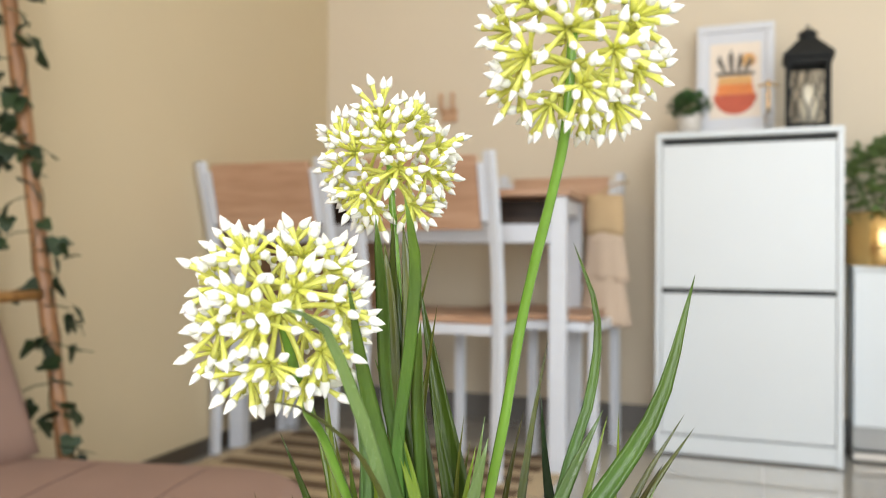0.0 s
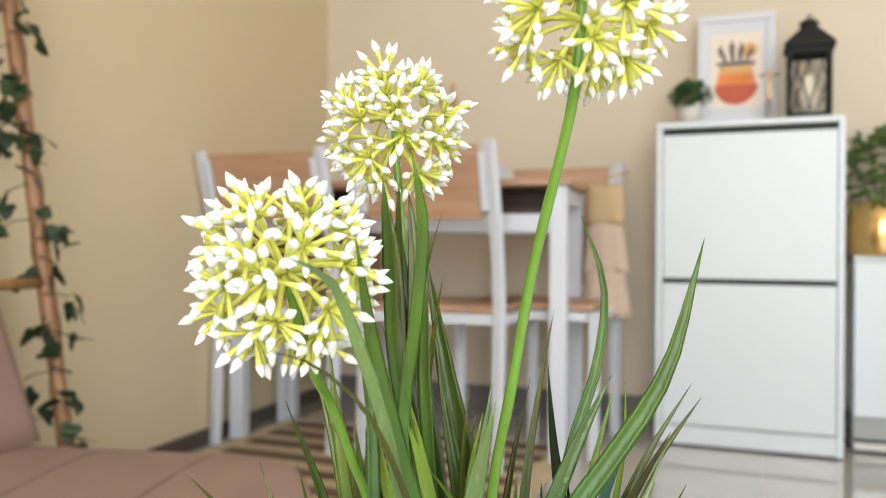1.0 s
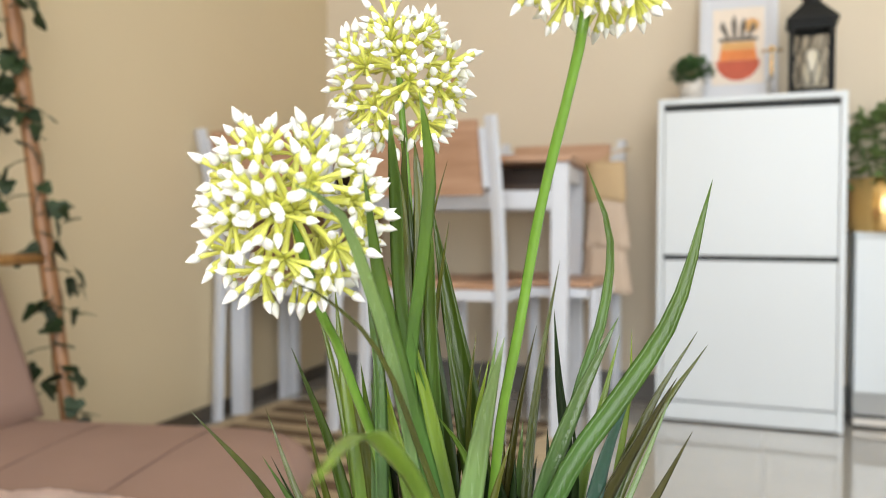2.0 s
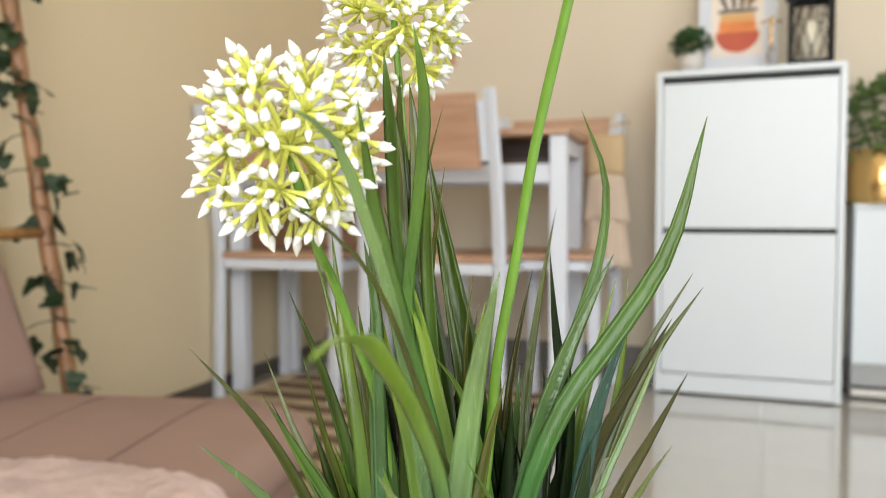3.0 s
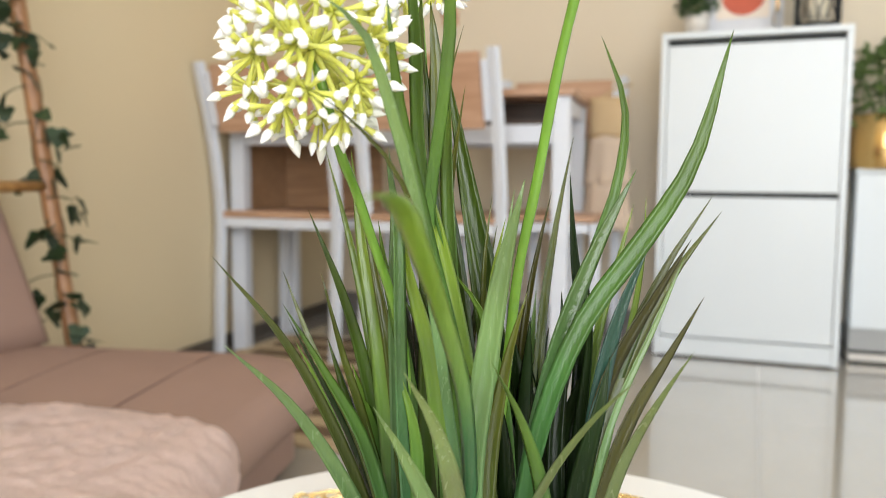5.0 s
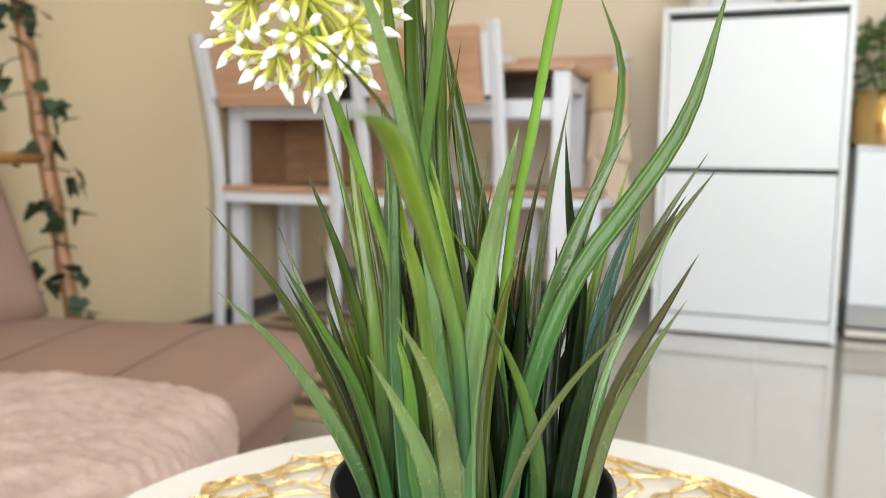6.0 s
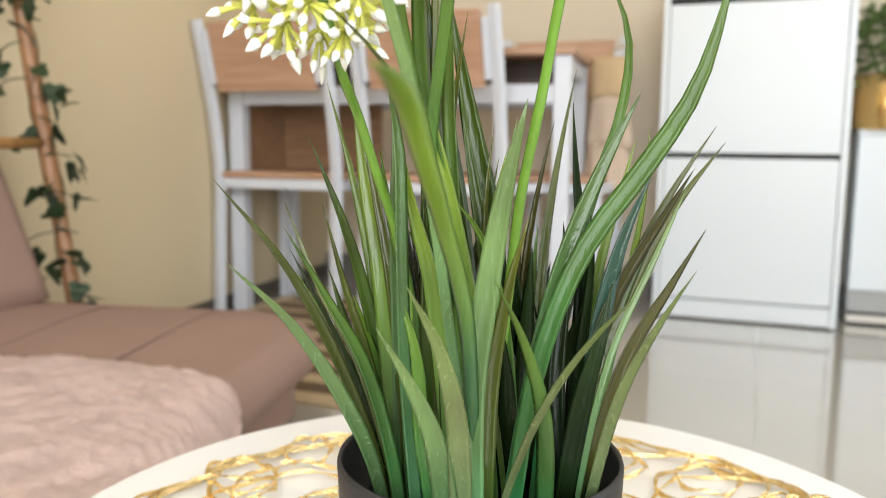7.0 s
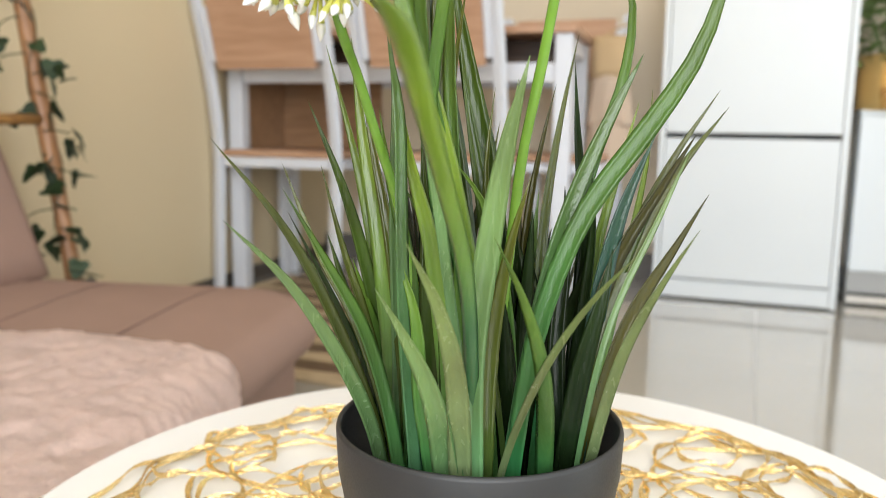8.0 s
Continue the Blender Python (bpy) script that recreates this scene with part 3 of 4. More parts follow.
def ivy_garland(foot, head):
    top = thing("ivy_garland", Matrix(), "dark green artificial ivy garland wound round the ladder", "garland")
    rng = random.Random(11)
    pts = []
    for k in range(70):
        f = 0.10 + 0.9 * k / 69
        p = foot.lerp(head, f)
        a = k * 0.42
        pts.append(p + Vector((0.0175 * math.cos(a), 0.0175 * math.sin(a), 0)))
    part("vine", tube(pts, 0.0011, 6), IVY, top)
    leaf = bmesh.new()
    shape = [(0, 0), (0.30, -0.10), (0.55, 0.12), (0.36, 0.45), (0.30, 0.70), (0, 1.0), (-0.30, 0.70), (-0.36, 0.45), (-0.55, 0.12), (-0.30, -0.10)]
    up = [leaf.verts.new((x, y, 0.22 * abs(x))) for x, y in shape]
    dn = [leaf.verts.new((x, y, 0.22 * abs(x) - 0.04)) for x, y in shape]
    leaf.faces.new(up)
    leaf.faces.new(dn[::-1])
    for k in range(len(shape)):
        leaf.faces.new((up[k], dn[k], dn[(k + 1) % len(shape)], up[(k + 1) % len(shape)]))
    bmesh.ops.triangulate(leaf, faces=leaf.faces[:2])
    bmesh.ops.recalc_face_normals(leaf, faces=leaf.faces)
    data = bpy.data.meshes.new("leaf")
    leaf.to_mesh(data)
    leaf.free()
    data.materials.append(IVY)
    for k in range(34):
        f = 0.115 + 0.83 * (k + rng.uniform(-0.3, 0.3)) / 33
        p = foot.lerp(head, f)
        side = 1 if (k * 7) % 5 > 1 else -1
        spread = rng.choice((0.004, 0.030, 0.042, 0.054))
        node = p + Vector((side * spread, -0.022, rng.uniform(-0.015, 0.015)))
        part("twig", tube([p + Vector((0, -0.019, 0.01)), p.lerp(node, 0.6) + Vector((0, -0.012, 0.008)), node], 0.0014, 5), IVY, top)
        for j in range(rng.choice((2, 3, 3, 4))):
            out = Vector((rng.uniform(-0.020, 0.020), rng.uniform(-0.014, 0.006), rng.uniform(-0.030, 0.016)))
            way = Vector((side * rng.uniform(-0.3, 0.9), rng.uniform(-0.5, 0.1), rng.uniform(-1, 0.3))).normalized()
            q = way.to_track_quat("Y", "Z") @ Euler((0, rng.uniform(-0.9, 0.9), 0)).to_quaternion()
            piece("leaf", data, top, Matrix.LocRotScale(node + out, q, Vector.Fill(3, rng.uniform(0.028, 0.042))))


ivy_garland(*ladder())

# ---- sofa, throw ----


def cushion(x0, x1, y0, y1, z0, z1, r, corner, segments=8, crown=0.0, under=0.0):
    """A padded slab: rounded plan corners, rounded upper edge, slightly crowned."""
    bm = bmesh.new()
    outline = []
    for cx, cy, a0 in ((x1 - corner, y1 - corner, 0), (x0 + corner, y1 - corner, 90), (x0 + corner, y0 + corner, 180), (x1 - corner, y0 + corner, 270)):
        for k in range(segments + 1):
            a = radians(a0 + 90 * k / segments)
            outline.append((cx, cy, math.cos(a) * corner, math.sin(a) * corner))
    levels = [(under * f, z0 + g * (z1 - r - z0)) for f, g in ((1.0, 0.0), (0.55, 0.12), (0.25, 0.35), (0.06, 0.7))] + [(r * (1 - math.cos(radians(90 * k / 8))), z1 - r + r * math.sin(radians(90 * k / 8))) for k in range(9)] + [(r + 0.05, z1 + crown * 0.5), (r + 0.14, z1 + crown)]
    rings = []
    mx, my = (x0 + x1) / 2, (y0 + y1) / 2
    for inset, z in levels:
        ring = []
        for cx, cy, ox, oy in outline:
            f = max(0.0, 1 - inset / corner)
            px, py = cx + ox * f, cy + oy * f
            extra = max(0.0, inset - corner)
            px += -extra if px > mx else extra
            py += -extra if py > my else extra
            ring.append(bm.verts.new((px, py, z)))
        rings.append(ring)
    n = len(outline)
    for a, b in zip(rings, rings[1:]):
        for k in range(n):
            bm.faces.new((a[k], a[(k + 1) % n], b[(k + 1) % n], b[k]))
    bm.faces.new(rings[0][::-1])
    bm.faces.new(rings[-1])
    bmesh.ops.remove_doubles(bm, verts=bm.verts, dist=1e-5)
    return bm


def sofa():
    top = thing("sofa", pose(-0.304, 1.204, -0.0403, 0, 0, -8) @ Matrix.Scale(1.08, 4), "low mauve-brown upholstered sofa with seamed seat", "sofa")
    part("base", cushion(-0.72, -0.012, -1.52, 0.272, 0.058, 0.1495, 0.01, 0.03), FABRIC, top, "shaded mauve-brown base under the seat")
    part("seat_cushion", cushion(-0.75, 0.060, -1.55, 0.275, 0.150, 0.233, 0.045, 0.15, crown=0.010, under=0.045), FABRIC, top, smooth=True)
    # darker cord added to draw the shaded crease between seat and base
    part("crease_cord", tube([(0.017, y, 0.151) for y in (-1.3, -0.6, 0.0, 0.12)], 0.0025, 6), SEAM, top, "dark cord added for the crease shade under the seat")
    for a, b in (((-0.075, -0.9), (-0.128, 0.225)), ((-0.232, -0.9), (-0.318, 0.225))):
        line = [Vector((a[0] + (b[0] - a[0]) * f, a[1] + (b[1] - a[1]) * f, z)) for f, z in ((0, 0.2436), (0.5, 0.2436), (0.86, 0.2436), (0.93, 0.2415), (0.97, 0.2385), (1.0, 0.2320))]
        part("seam", tube(line, 0.0011, 6), SEAM, top, "stitched seam across the seat")
    back = part("backrest", cushion(-0.16, 0.0, -1.8, 0.0, 0.0, 0.40, 0.04, 0.05), FABRIC, top, smooth=True)
    back.matrix_basis = pose(-0.282, 1.119, 0, 0, 0, -8).inverted() @ pose(-0.685, 1.46, 0.238, 0, -20, -10)
    for x in (-0.66, -0.08):
        for y in (-1.40, 0.10):
            part("foot", lathe([(0, 0), (0.018, 0), (0.022, 0.021), (0, 0.021)], 12), IRON, top).matrix_basis = pose(x, y, 0.0374)


def throw_blanket():
    """A thick plush throw over the seat, hanging over its front edge, with a rumpled pile."""
    bm = bmesh.new()
    nx, ny = 140, 190
    z_top = 0.263
    grid = []
    rng = noise
    for j in range(ny + 1):
        row = []
        fy = j / ny
        for i in range(nx + 1):
            s = i / nx * 0.68                # distance across from the backrest to the hanging hem
            flat = 0.428
            if s < flat:
                x, z = -0.690 + s, z_top
                ox, oz = 0, 1
            elif s < flat + 0.07:
                a = (s - flat) / 0.07 * math.pi / 2
                x, z = -0.690 + flat + 0.045 * math.sin(a), z_top - 0.045 * (1 - math.cos(a))
                ox, oz = math.sin(a), math.cos(a)
            else:
                x, z = -0.690 + flat + 0.045, z_top - 0.045 - (s - flat - 0.07) * 0.85
                ox, oz = 1, 0
            turn_in = min(1.0, max(0.0, (s - 0.20) / 0.33))
            far = 0.985 - 0.03 * s - 0.19 * (1 - math.sqrt(1 - min(0.98, turn_in * turn_in)))
            y = 0.1 + (far - 0.1) * fy
            bulge = 0.0032 * rng.noise((x * 9 + z * 7, y * 9, 1.3)) + 0.0026 * rng.noise((x * 12 + y * 26 + z * 30, y * 16 - x * 30, 4.2)) + 0.0030 * rng.noise((x * 70 + z * 60, y * 45, 7.7)) + 0.0020 * rng.noise((x * 150 + y * 60 + z * 130, y * 110 - x * 60, 3.7)) + 0.0006 * math.sin(470 * (0.55 * x + 0.7 * y - 0.6 * z) + 16 * rng.noise((x * 6 + z * 6, y * 6, 2.1))) * max(0.25, 0.65 + rng.noise((x * 10, y * 10, 8.8)) * 1.4)
            drop = 0.018 * max(0.0, (fy - 0.975) / 0.025) ** 2
            row.append(bm.verts.new((x + ox * bulge, y, z + oz * bulge - drop * oz)))
        grid.append(row)
    for a, b in zip(grid, grid[1:]):
        for i in range(nx):
            bm.faces.new((a[i], a[i + 1], b[i + 1], b[i]))
    bmesh.ops.solidify(bm, geom=bm.faces[:], thickness=0.010)
    ob = part("throw_blanket", bm, PLUSH, None, smooth=True)
    ob.matrix_basis = pose(0.0004, -0.0047, -0.0403) @ Matrix.Scale(1.08, 4)
    tagged(ob, "pale pink rumpled plush throw lying over the sofa", "blanket")


sofa()
throw_blanket()

# ---- coffee table, place mat, potted plant ----
TABLE = Vector((0.0195, 0.474, 0.285))


def coffee_table():
    top = thing("coffee_table", Matrix.Translation((TABLE.x, TABLE.y, 0)), "small round coffee table with a glossy white top", "table")
    r = 0.269
    part("tabletop", lathe([(0, 0.262), (r - 0.008, 0.262), (r - 0.002, 0.265), (r, 0.271), (r, 0.277), (r - 0.002, 0.282), (r - 0.007, 0.285), (0, 0.285)], 96), LACQUER, top, smooth=False)
    for k in range(3):
        a = radians(90 + 120 * k)
        part("leg", tube([(0.10 * math.cos(a), 0.10 * math.sin(a), 0.261), (0.17 * math.cos(a), 0.17 * math.sin(a), 0.0)], [0.018, 0.012], 12), POLE, top)


def place_mat():
    """A round mat of gold cords looped over one another."""
    top = thing("place_mat", Matrix.Translation((TABLE.x, TABLE.y - 0.027, TABLE.z)), "round gold place mat of loosely looped foil cords", "place mat")
    rng = random.Random(21)
    big = 0.236

    def cord(points, lift):
        pts = [Vector((x, y, lift + 0.0016 * math.sin(0.5 * k + lift * 999))) for k, (x, y) in enumerate(points)]
        part("cord", tube(pts, [0.0018 + 0.0003 * math.sin(1.9 * k + lift * 700) for k in range(len(pts))], 6, flat=0.40, twist=0.45), GOLD, top)

    for k in range(3):
        rad = big - 0.004 - 0.006 * k
        ph = rng.uniform(0, 6)
        cord([((rad + 0.004 * math.sin(9 * a + ph) + 0.004 * math.sin(23 * a + 2 * ph)) * math.cos(a), (rad + 0.004 * math.sin(9 * a + ph) + 0.004 * math.sin(23 * a + 2 * ph)) * math.sin(a)) for a in [2 * math.pi * i / 220 for i in range(221)]], 0.0032 + 0.0012 * k)
    for k in range(90):
        a0 = 2 * math.pi * (k * 0.618)
        loop = rng.uniform(0.022, 0.062)
        reach = rng.uniform(0.06, big - loop - 0.001) if k % 3 else big - loop - 0.001
        cx, cy = reach * math.cos(a0), reach * math.sin(a0)
        e, tw = rng.uniform(0.55, 1.0), rng.uniform(0, 3.14)
        pts = []
        for i in range(61):
            a = 2 * math.pi * i / 60
            x, y = loop * math.cos(a), loop * e * math.sin(a)
            pts.append((cx + x * math.cos(tw) - y * math.sin(tw), cy + x * math.sin(tw) + y * math.cos(tw)))
        cord(pts, rng.uniform(0.0028, 0.0075))
    return top


coffee_table()
place_mat()

POT_AT = Vector((0.0095, 0.41, 0.2935))
plant = thing("potted_plant", Matrix(), "artificial grassy plant with white globe flowers in grey pot", "potted plant")


def pot():
    bm = lathe([(0, 0), (0.050, 0), (0.0525, 0.002), (0.0632, 0.060), (0.0640, 0.0775), (0.0634, 0.0795), (0.0622, 0.0795), (0.0615, 0.0775), (0.0600, 0.045), (0.0, 0.045)], 96)
    ob = part("pot", bm, POT, plant, "dark grey plastic pot", True)
    ob.matrix_basis = Matrix.Translation(POT_AT)
    bm = lathe([(0, 0.0455), (0.0598, 0.0455), (0.0590, 0.050), (0.03, 0.053), (0, 0.054)], 40)
    for v in bm.verts:
        v.co.z += 0.002 * noise.noise(v.co * 80)
    part("soil", bm, SOIL, ob, "black planting foam")


pot()
LEAVES = random.Random(5)


def leaf(base, mid, tip, width, tone, turn=None, fold=None, hold=0.2, fall=1.6):
    """One blade through three places, facing the front unless turned."""
    base = Vector((POT_AT.x + 0.68 * (base[0] - POT_AT.x), POT_AT.y + 0.68 * (base[1] - POT_AT.y), base[2]))     # feet bunched in the foam
    turn = LEAVES.uniform(-60, 60) if turn is None else turn
    facing = Vector((math.sin(radians(turn)), -math.cos(radians(turn)), 0.15))
    pts = curve_points([base, mid, tip], 16)
    part("leaf", blade(pts, width, facing, LEAVES.uniform(-0.55, 0.55) if fold is None else fold, hold=hold, fall=fall), LEAF[tone], plant)


def blade_leaf(stops, width, tone, turn, fold, hold, fall):
    """One blade from its foot in the foam through a few places to its tip."""
    facing = Vector((math.sin(radians(turn)), -math.cos(radians(turn)), 0.15))
    part("leaf", blade(curve_points(stops, 20), width, facing, fold, hold=hold, fall=fall, twist=LEAVES.uniform(-40, 40)), LEAF[tone], plant)


blade_leaf([(-0.0287, 0.397, 0.3340), (-0.0350, 0.395, 0.3727), (-0.0521, 0.384, 0.4252), (-0.0695, 0.371, 0.4639), (-0.0915, 0.354, 0.4975)], 0.0049, 'olive', 15, 0.30, 0.45, 1.8)
blade_leaf([(-0.0301, 0.390, 0.3340), (-0.0332, 0.386, 0.3637), (-0.0443, 0.351, 0.4160), (-0.0608, 0.336, 0.4486), (-0.0783, 0.320, 0.4720)], 0.0060, 'light', 10, 0.30, 0.45, 1.8)
blade_leaf([(-0.0224, 0.388, 0.3340), (-0.0316, 0.390, 0.3847), (-0.0453, 0.396, 0.4225), (-0.0604, 0.402, 0.4480), (-0.0774, 0.411, 0.4858)], 0.0047, 'olive', -10, 0.30, 0.45, 1.8)
blade_leaf([(-0.0218, 0.381, 0.3340), (-0.0285, 0.380, 0.3835), (-0.0395, 0.375, 0.4241), (-0.0530, 0.369, 0.4512), (-0.0674, 0.362, 0.4789)], 0.0061, 'green', 20, 0.30, 0.45, 1.8)
blade_leaf([(-0.0261, 0.410, 0.3340), (-0.0307, 0.410, 0.3722), (-0.0433, 0.410, 0.4242), (-0.0506, 0.410, 0.4469), (-0.0605, 0.409, 0.4856)], 0.0046, 'olive', 10, 0.30, 0.45, 1.8)
blade_leaf([(-0.0252, 0.415, 0.3340), (-0.0285, 0.415, 0.3704), (-0.0398, 0.413, 0.4339), (-0.0505, 0.410, 0.4740), (-0.0653, 0.407, 0.5127)], 0.0064, 'deep', -10, 0.30, 0.45, 1.8)
blade_leaf([(-0.0249, 0.419, 0.3340), (-0.0275, 0.420, 0.3685), (-0.0385, 0.426, 0.4417), (-0.0494, 0.433, 0.4928), (-0.0624, 0.440, 0.5385)], 0.0056, 'mid', 10, 0.30, 0.45, 1.8)
blade_leaf([(-0.0246, 0.400, 0.3340), (-0.0262, 0.400, 0.3709), (-0.0307, 0.402, 0.4212), (-0.0348, 0.404, 0.4554), (-0.0422, 0.407, 0.4979), (-0.0472, 0.410, 0.5386)], 0.0089, 'mid', -10, 0.30, 0.45, 1.8)
blade_leaf([(-0.0163, 0.372, 0.3340), (-0.0175, 0.372, 0.3626), (-0.0224, 0.373, 0.4237), (-0.0241, 0.374, 0.4752), (-0.0249, 0.374, 0.5076), (-0.0295, 0.375, 0.5363)], 0.0066, 'blue', 20, 0.18, 0.75, 2.6)
blade_leaf([(-0.0088, 0.385, 0.3340), (-0.0098, 0.385, 0.3670), (-0.0126, 0.386, 0.4156), (-0.0143, 0.388, 0.4625), (-0.0169, 0.390, 0.4989)], 0.0082, 'deep', -15, 0.30, 0.45, 1.8)
blade_leaf([(0.0119, 0.387, 0.3340), (0.0091, 0.385, 0.3773), (-0.0010, 0.369, 0.4534), (-0.0127, 0.353, 0.5037), (-0.0216, 0.336, 0.5468), (-0.0243, 0.312, 0.5831)], 0.0070, 'green', 12, 0.30, 0.72, 2.2)
blade_leaf([(0.0131, 0.390, 0.3340), (0.0093, 0.390, 0.3753), (0.0001, 0.388, 0.4249), (-0.0107, 0.387, 0.4558), (-0.0234, 0.385, 0.4787)], 0.0087, 'green', 10, 0.30, 0.45, 1.8)
blade_leaf([(0.0082, 0.377, 0.3340), (0.0054, 0.375, 0.3714), (-0.0035, 0.362, 0.4311), (-0.0156, 0.328, 0.5177), (-0.0232, 0.311, 0.5491), (-0.0301, 0.298, 0.5694), (-0.0401, 0.281, 0.5765)], 0.0046, 'light', 20, 0.30, 0.70, 2.2)
blade_leaf([(0.0225, 0.378, 0.3340), (0.0125, 0.372, 0.4106), (-0.0062, 0.344, 0.4821), (-0.0230, 0.309, 0.5320), (-0.0358, 0.293, 0.5461), (-0.0434, 0.272, 0.5517)], 0.0026, 'olive', 10, 0.30, 0.40, 1.8)
blade_leaf([(0.0028, 0.402, 0.3340), (0.0008, 0.400, 0.3868), (-0.0065, 0.385, 0.4857), (-0.0161, 0.372, 0.5345), (-0.0174, 0.359, 0.5776), (-0.0189, 0.347, 0.6042)], 0.0055, 'green', -20, 0.30, 0.80, 2.6)
blade_leaf([(-0.0001, 0.403, 0.3340), (-0.0031, 0.400, 0.4020), (-0.0128, 0.377, 0.5119), (-0.0073, 0.363, 0.5568), (-0.0050, 0.351, 0.5876), (-0.0080, 0.336, 0.6107)], 0.0052, 'green', 15, 0.30, 0.80, 2.6)
blade_leaf([(0.0020, 0.419, 0.3340), (-0.0004, 0.420, 0.3960), (-0.0111, 0.426, 0.5379), (-0.0045, 0.429, 0.5735), (0.0012, 0.430, 0.5952)], 0.0041, 'olive', 0, 0.30, 0.45, 1.8)
blade_leaf([(0.0044, 0.409, 0.3340), (0.0020, 0.410, 0.3991), (-0.0056, 0.415, 0.5044), (-0.0021, 0.418, 0.5388), (0.0019, 0.420, 0.5673)], 0.0054, 'olive', -10, 0.30, 0.45, 1.8)
blade_leaf([(0.0211, 0.420, 0.3340), (0.0173, 0.420, 0.4175), (0.0115, 0.421, 0.4812), (0.0036, 0.423, 0.5218), (-0.0060, 0.425, 0.5745)], 0.0126, 'deep', 10, 0.35, 0.45, 2.0)
blade_leaf([(0.0108, 0.409, 0.3340), (0.0070, 0.410, 0.3991), (-0.0044, 0.414, 0.4973), (-0.0125, 0.416, 0.5389), (-0.0186, 0.420, 0.5958)], 0.0104, 'deep', -10, 0.35, 0.50, 2.0)
blade_leaf([(0.0063, 0.364, 0.3340), (0.0058, 0.362, 0.3652), (0.0048, 0.358, 0.4147), (0.0089, 0.352, 0.4569), (0.0147, 0.346, 0.4961), (0.0213, 0.339, 0.5268)], 0.0092, 'light', -15, 0.40, 0.60, 2.0)
blade_leaf([(0.0102, 0.368, 0.3340), (0.0106, 0.368, 0.3625), (0.0123, 0.365, 0.4217), (0.0184, 0.363, 0.4597), (0.0249, 0.360, 0.4850)], 0.0064, 'olive', 10, 0.30, 0.45, 1.8)
blade_leaf([(0.0142, 0.400, 0.3340), (0.0139, 0.400, 0.3870), (0.0130, 0.400, 0.4493), (0.0170, 0.400, 0.4852), (0.0226, 0.400, 0.5222)], 0.0062, 'light', -10, 0.30, 0.45, 1.8)
blade_leaf([(-0.0027, 0.366, 0.3340), (-0.0048, 0.364, 0.3629), (-0.0115, 0.346, 0.4073), (-0.0212, 0.340, 0.4300), (-0.0306, 0.335, 0.4473)], 0.0101, 'light', 8, 0.28, 0.30, 1.7)
blade_leaf([(0.0017, 0.365, 0.3340), (0.0007, 0.362, 0.3651), (-0.0024, 0.340, 0.4159), (-0.0084, 0.322, 0.4436), (-0.0180, 0.300, 0.4684)], 0.0093, 'sage', -8, 0.28, 0.30, 1.7)
blade_leaf([(0.0351, 0.372, 0.3340), (0.0341, 0.368, 0.3629), (0.0283, 0.339, 0.4188), (0.0199, 0.327, 0.4458), (0.0093, 0.314, 0.4685)], 0.0075, 'green', -5, -0.20, 0.30, 1.8)
blade_leaf([(0.0120, 0.365, 0.3340), (0.0163, 0.362, 0.3665), (0.0303, 0.336, 0.4207), (0.0433, 0.315, 0.4505), (0.0525, 0.300, 0.4663)], 0.0031, 'sage', 0, 0.30, 0.50, 2.0)
blade_leaf([(0.0188, 0.365, 0.3340), (0.0222, 0.365, 0.3759), (0.0313, 0.366, 0.4308), (0.0473, 0.367, 0.4721), (0.0694, 0.368, 0.5035), (0.0860, 0.368, 0.5305), (0.1015, 0.370, 0.5829)], 0.0081, 'green', -32, 0.28, 0.60, 2.2)
blade_leaf([(0.0182, 0.372, 0.3340), (0.0213, 0.372, 0.3729), (0.0290, 0.372, 0.4224), (0.0387, 0.372, 0.4630), (0.0524, 0.372, 0.5000), (0.0670, 0.372, 0.5306)], 0.0072, 'blue', 18, 0.20, 0.62, 2.2)
blade_leaf([(0.0315, 0.399, 0.3340), (0.0345, 0.400, 0.3718), (0.0438, 0.411, 0.4303), (0.0618, 0.429, 0.4943), (0.0731, 0.438, 0.5241), (0.0782, 0.450, 0.5615), (0.0684, 0.461, 0.5958)], 0.0051, 'green', 10, 0.30, 0.60, 2.2)
blade_leaf([(0.0513, 0.421, 0.3340), (0.0519, 0.420, 0.3807), (0.0541, 0.416, 0.4600), (0.0495, 0.412, 0.4970), (0.0469, 0.409, 0.5300)], 0.0079, 'dark', -15, 0.40, 0.40, 1.6)
blade_leaf([(0.0320, 0.418, 0.3340), (0.0337, 0.420, 0.3804), (0.0400, 0.441, 0.4646), (0.0470, 0.454, 0.5041), (0.0573, 0.470, 0.5480)], 0.0058, 'olive', 10, 0.30, 0.45, 1.8)
blade_leaf([(0.0253, 0.409, 0.3340), (0.0263, 0.410, 0.3837), (0.0296, 0.415, 0.4647), (0.0362, 0.418, 0.5016), (0.0407, 0.420, 0.5211)], 0.0045, 'brown', -20, 0.30, 0.45, 1.8)
blade_leaf([(0.0546, 0.419, 0.3340), (0.0623, 0.420, 0.3808), (0.0773, 0.422, 0.4594), (0.0829, 0.424, 0.4947), (0.0837, 0.425, 0.5194)], 0.0056, 'mid', 10, 0.30, 0.45, 1.8)
blade_leaf([(0.0498, 0.395, 0.3340), (0.0530, 0.395, 0.3842), (0.0606, 0.397, 0.4432), (0.0679, 0.398, 0.4718), (0.0798, 0.400, 0.5000)], 0.0089, 'gloss', 15, 0.20, 0.50, 1.9)
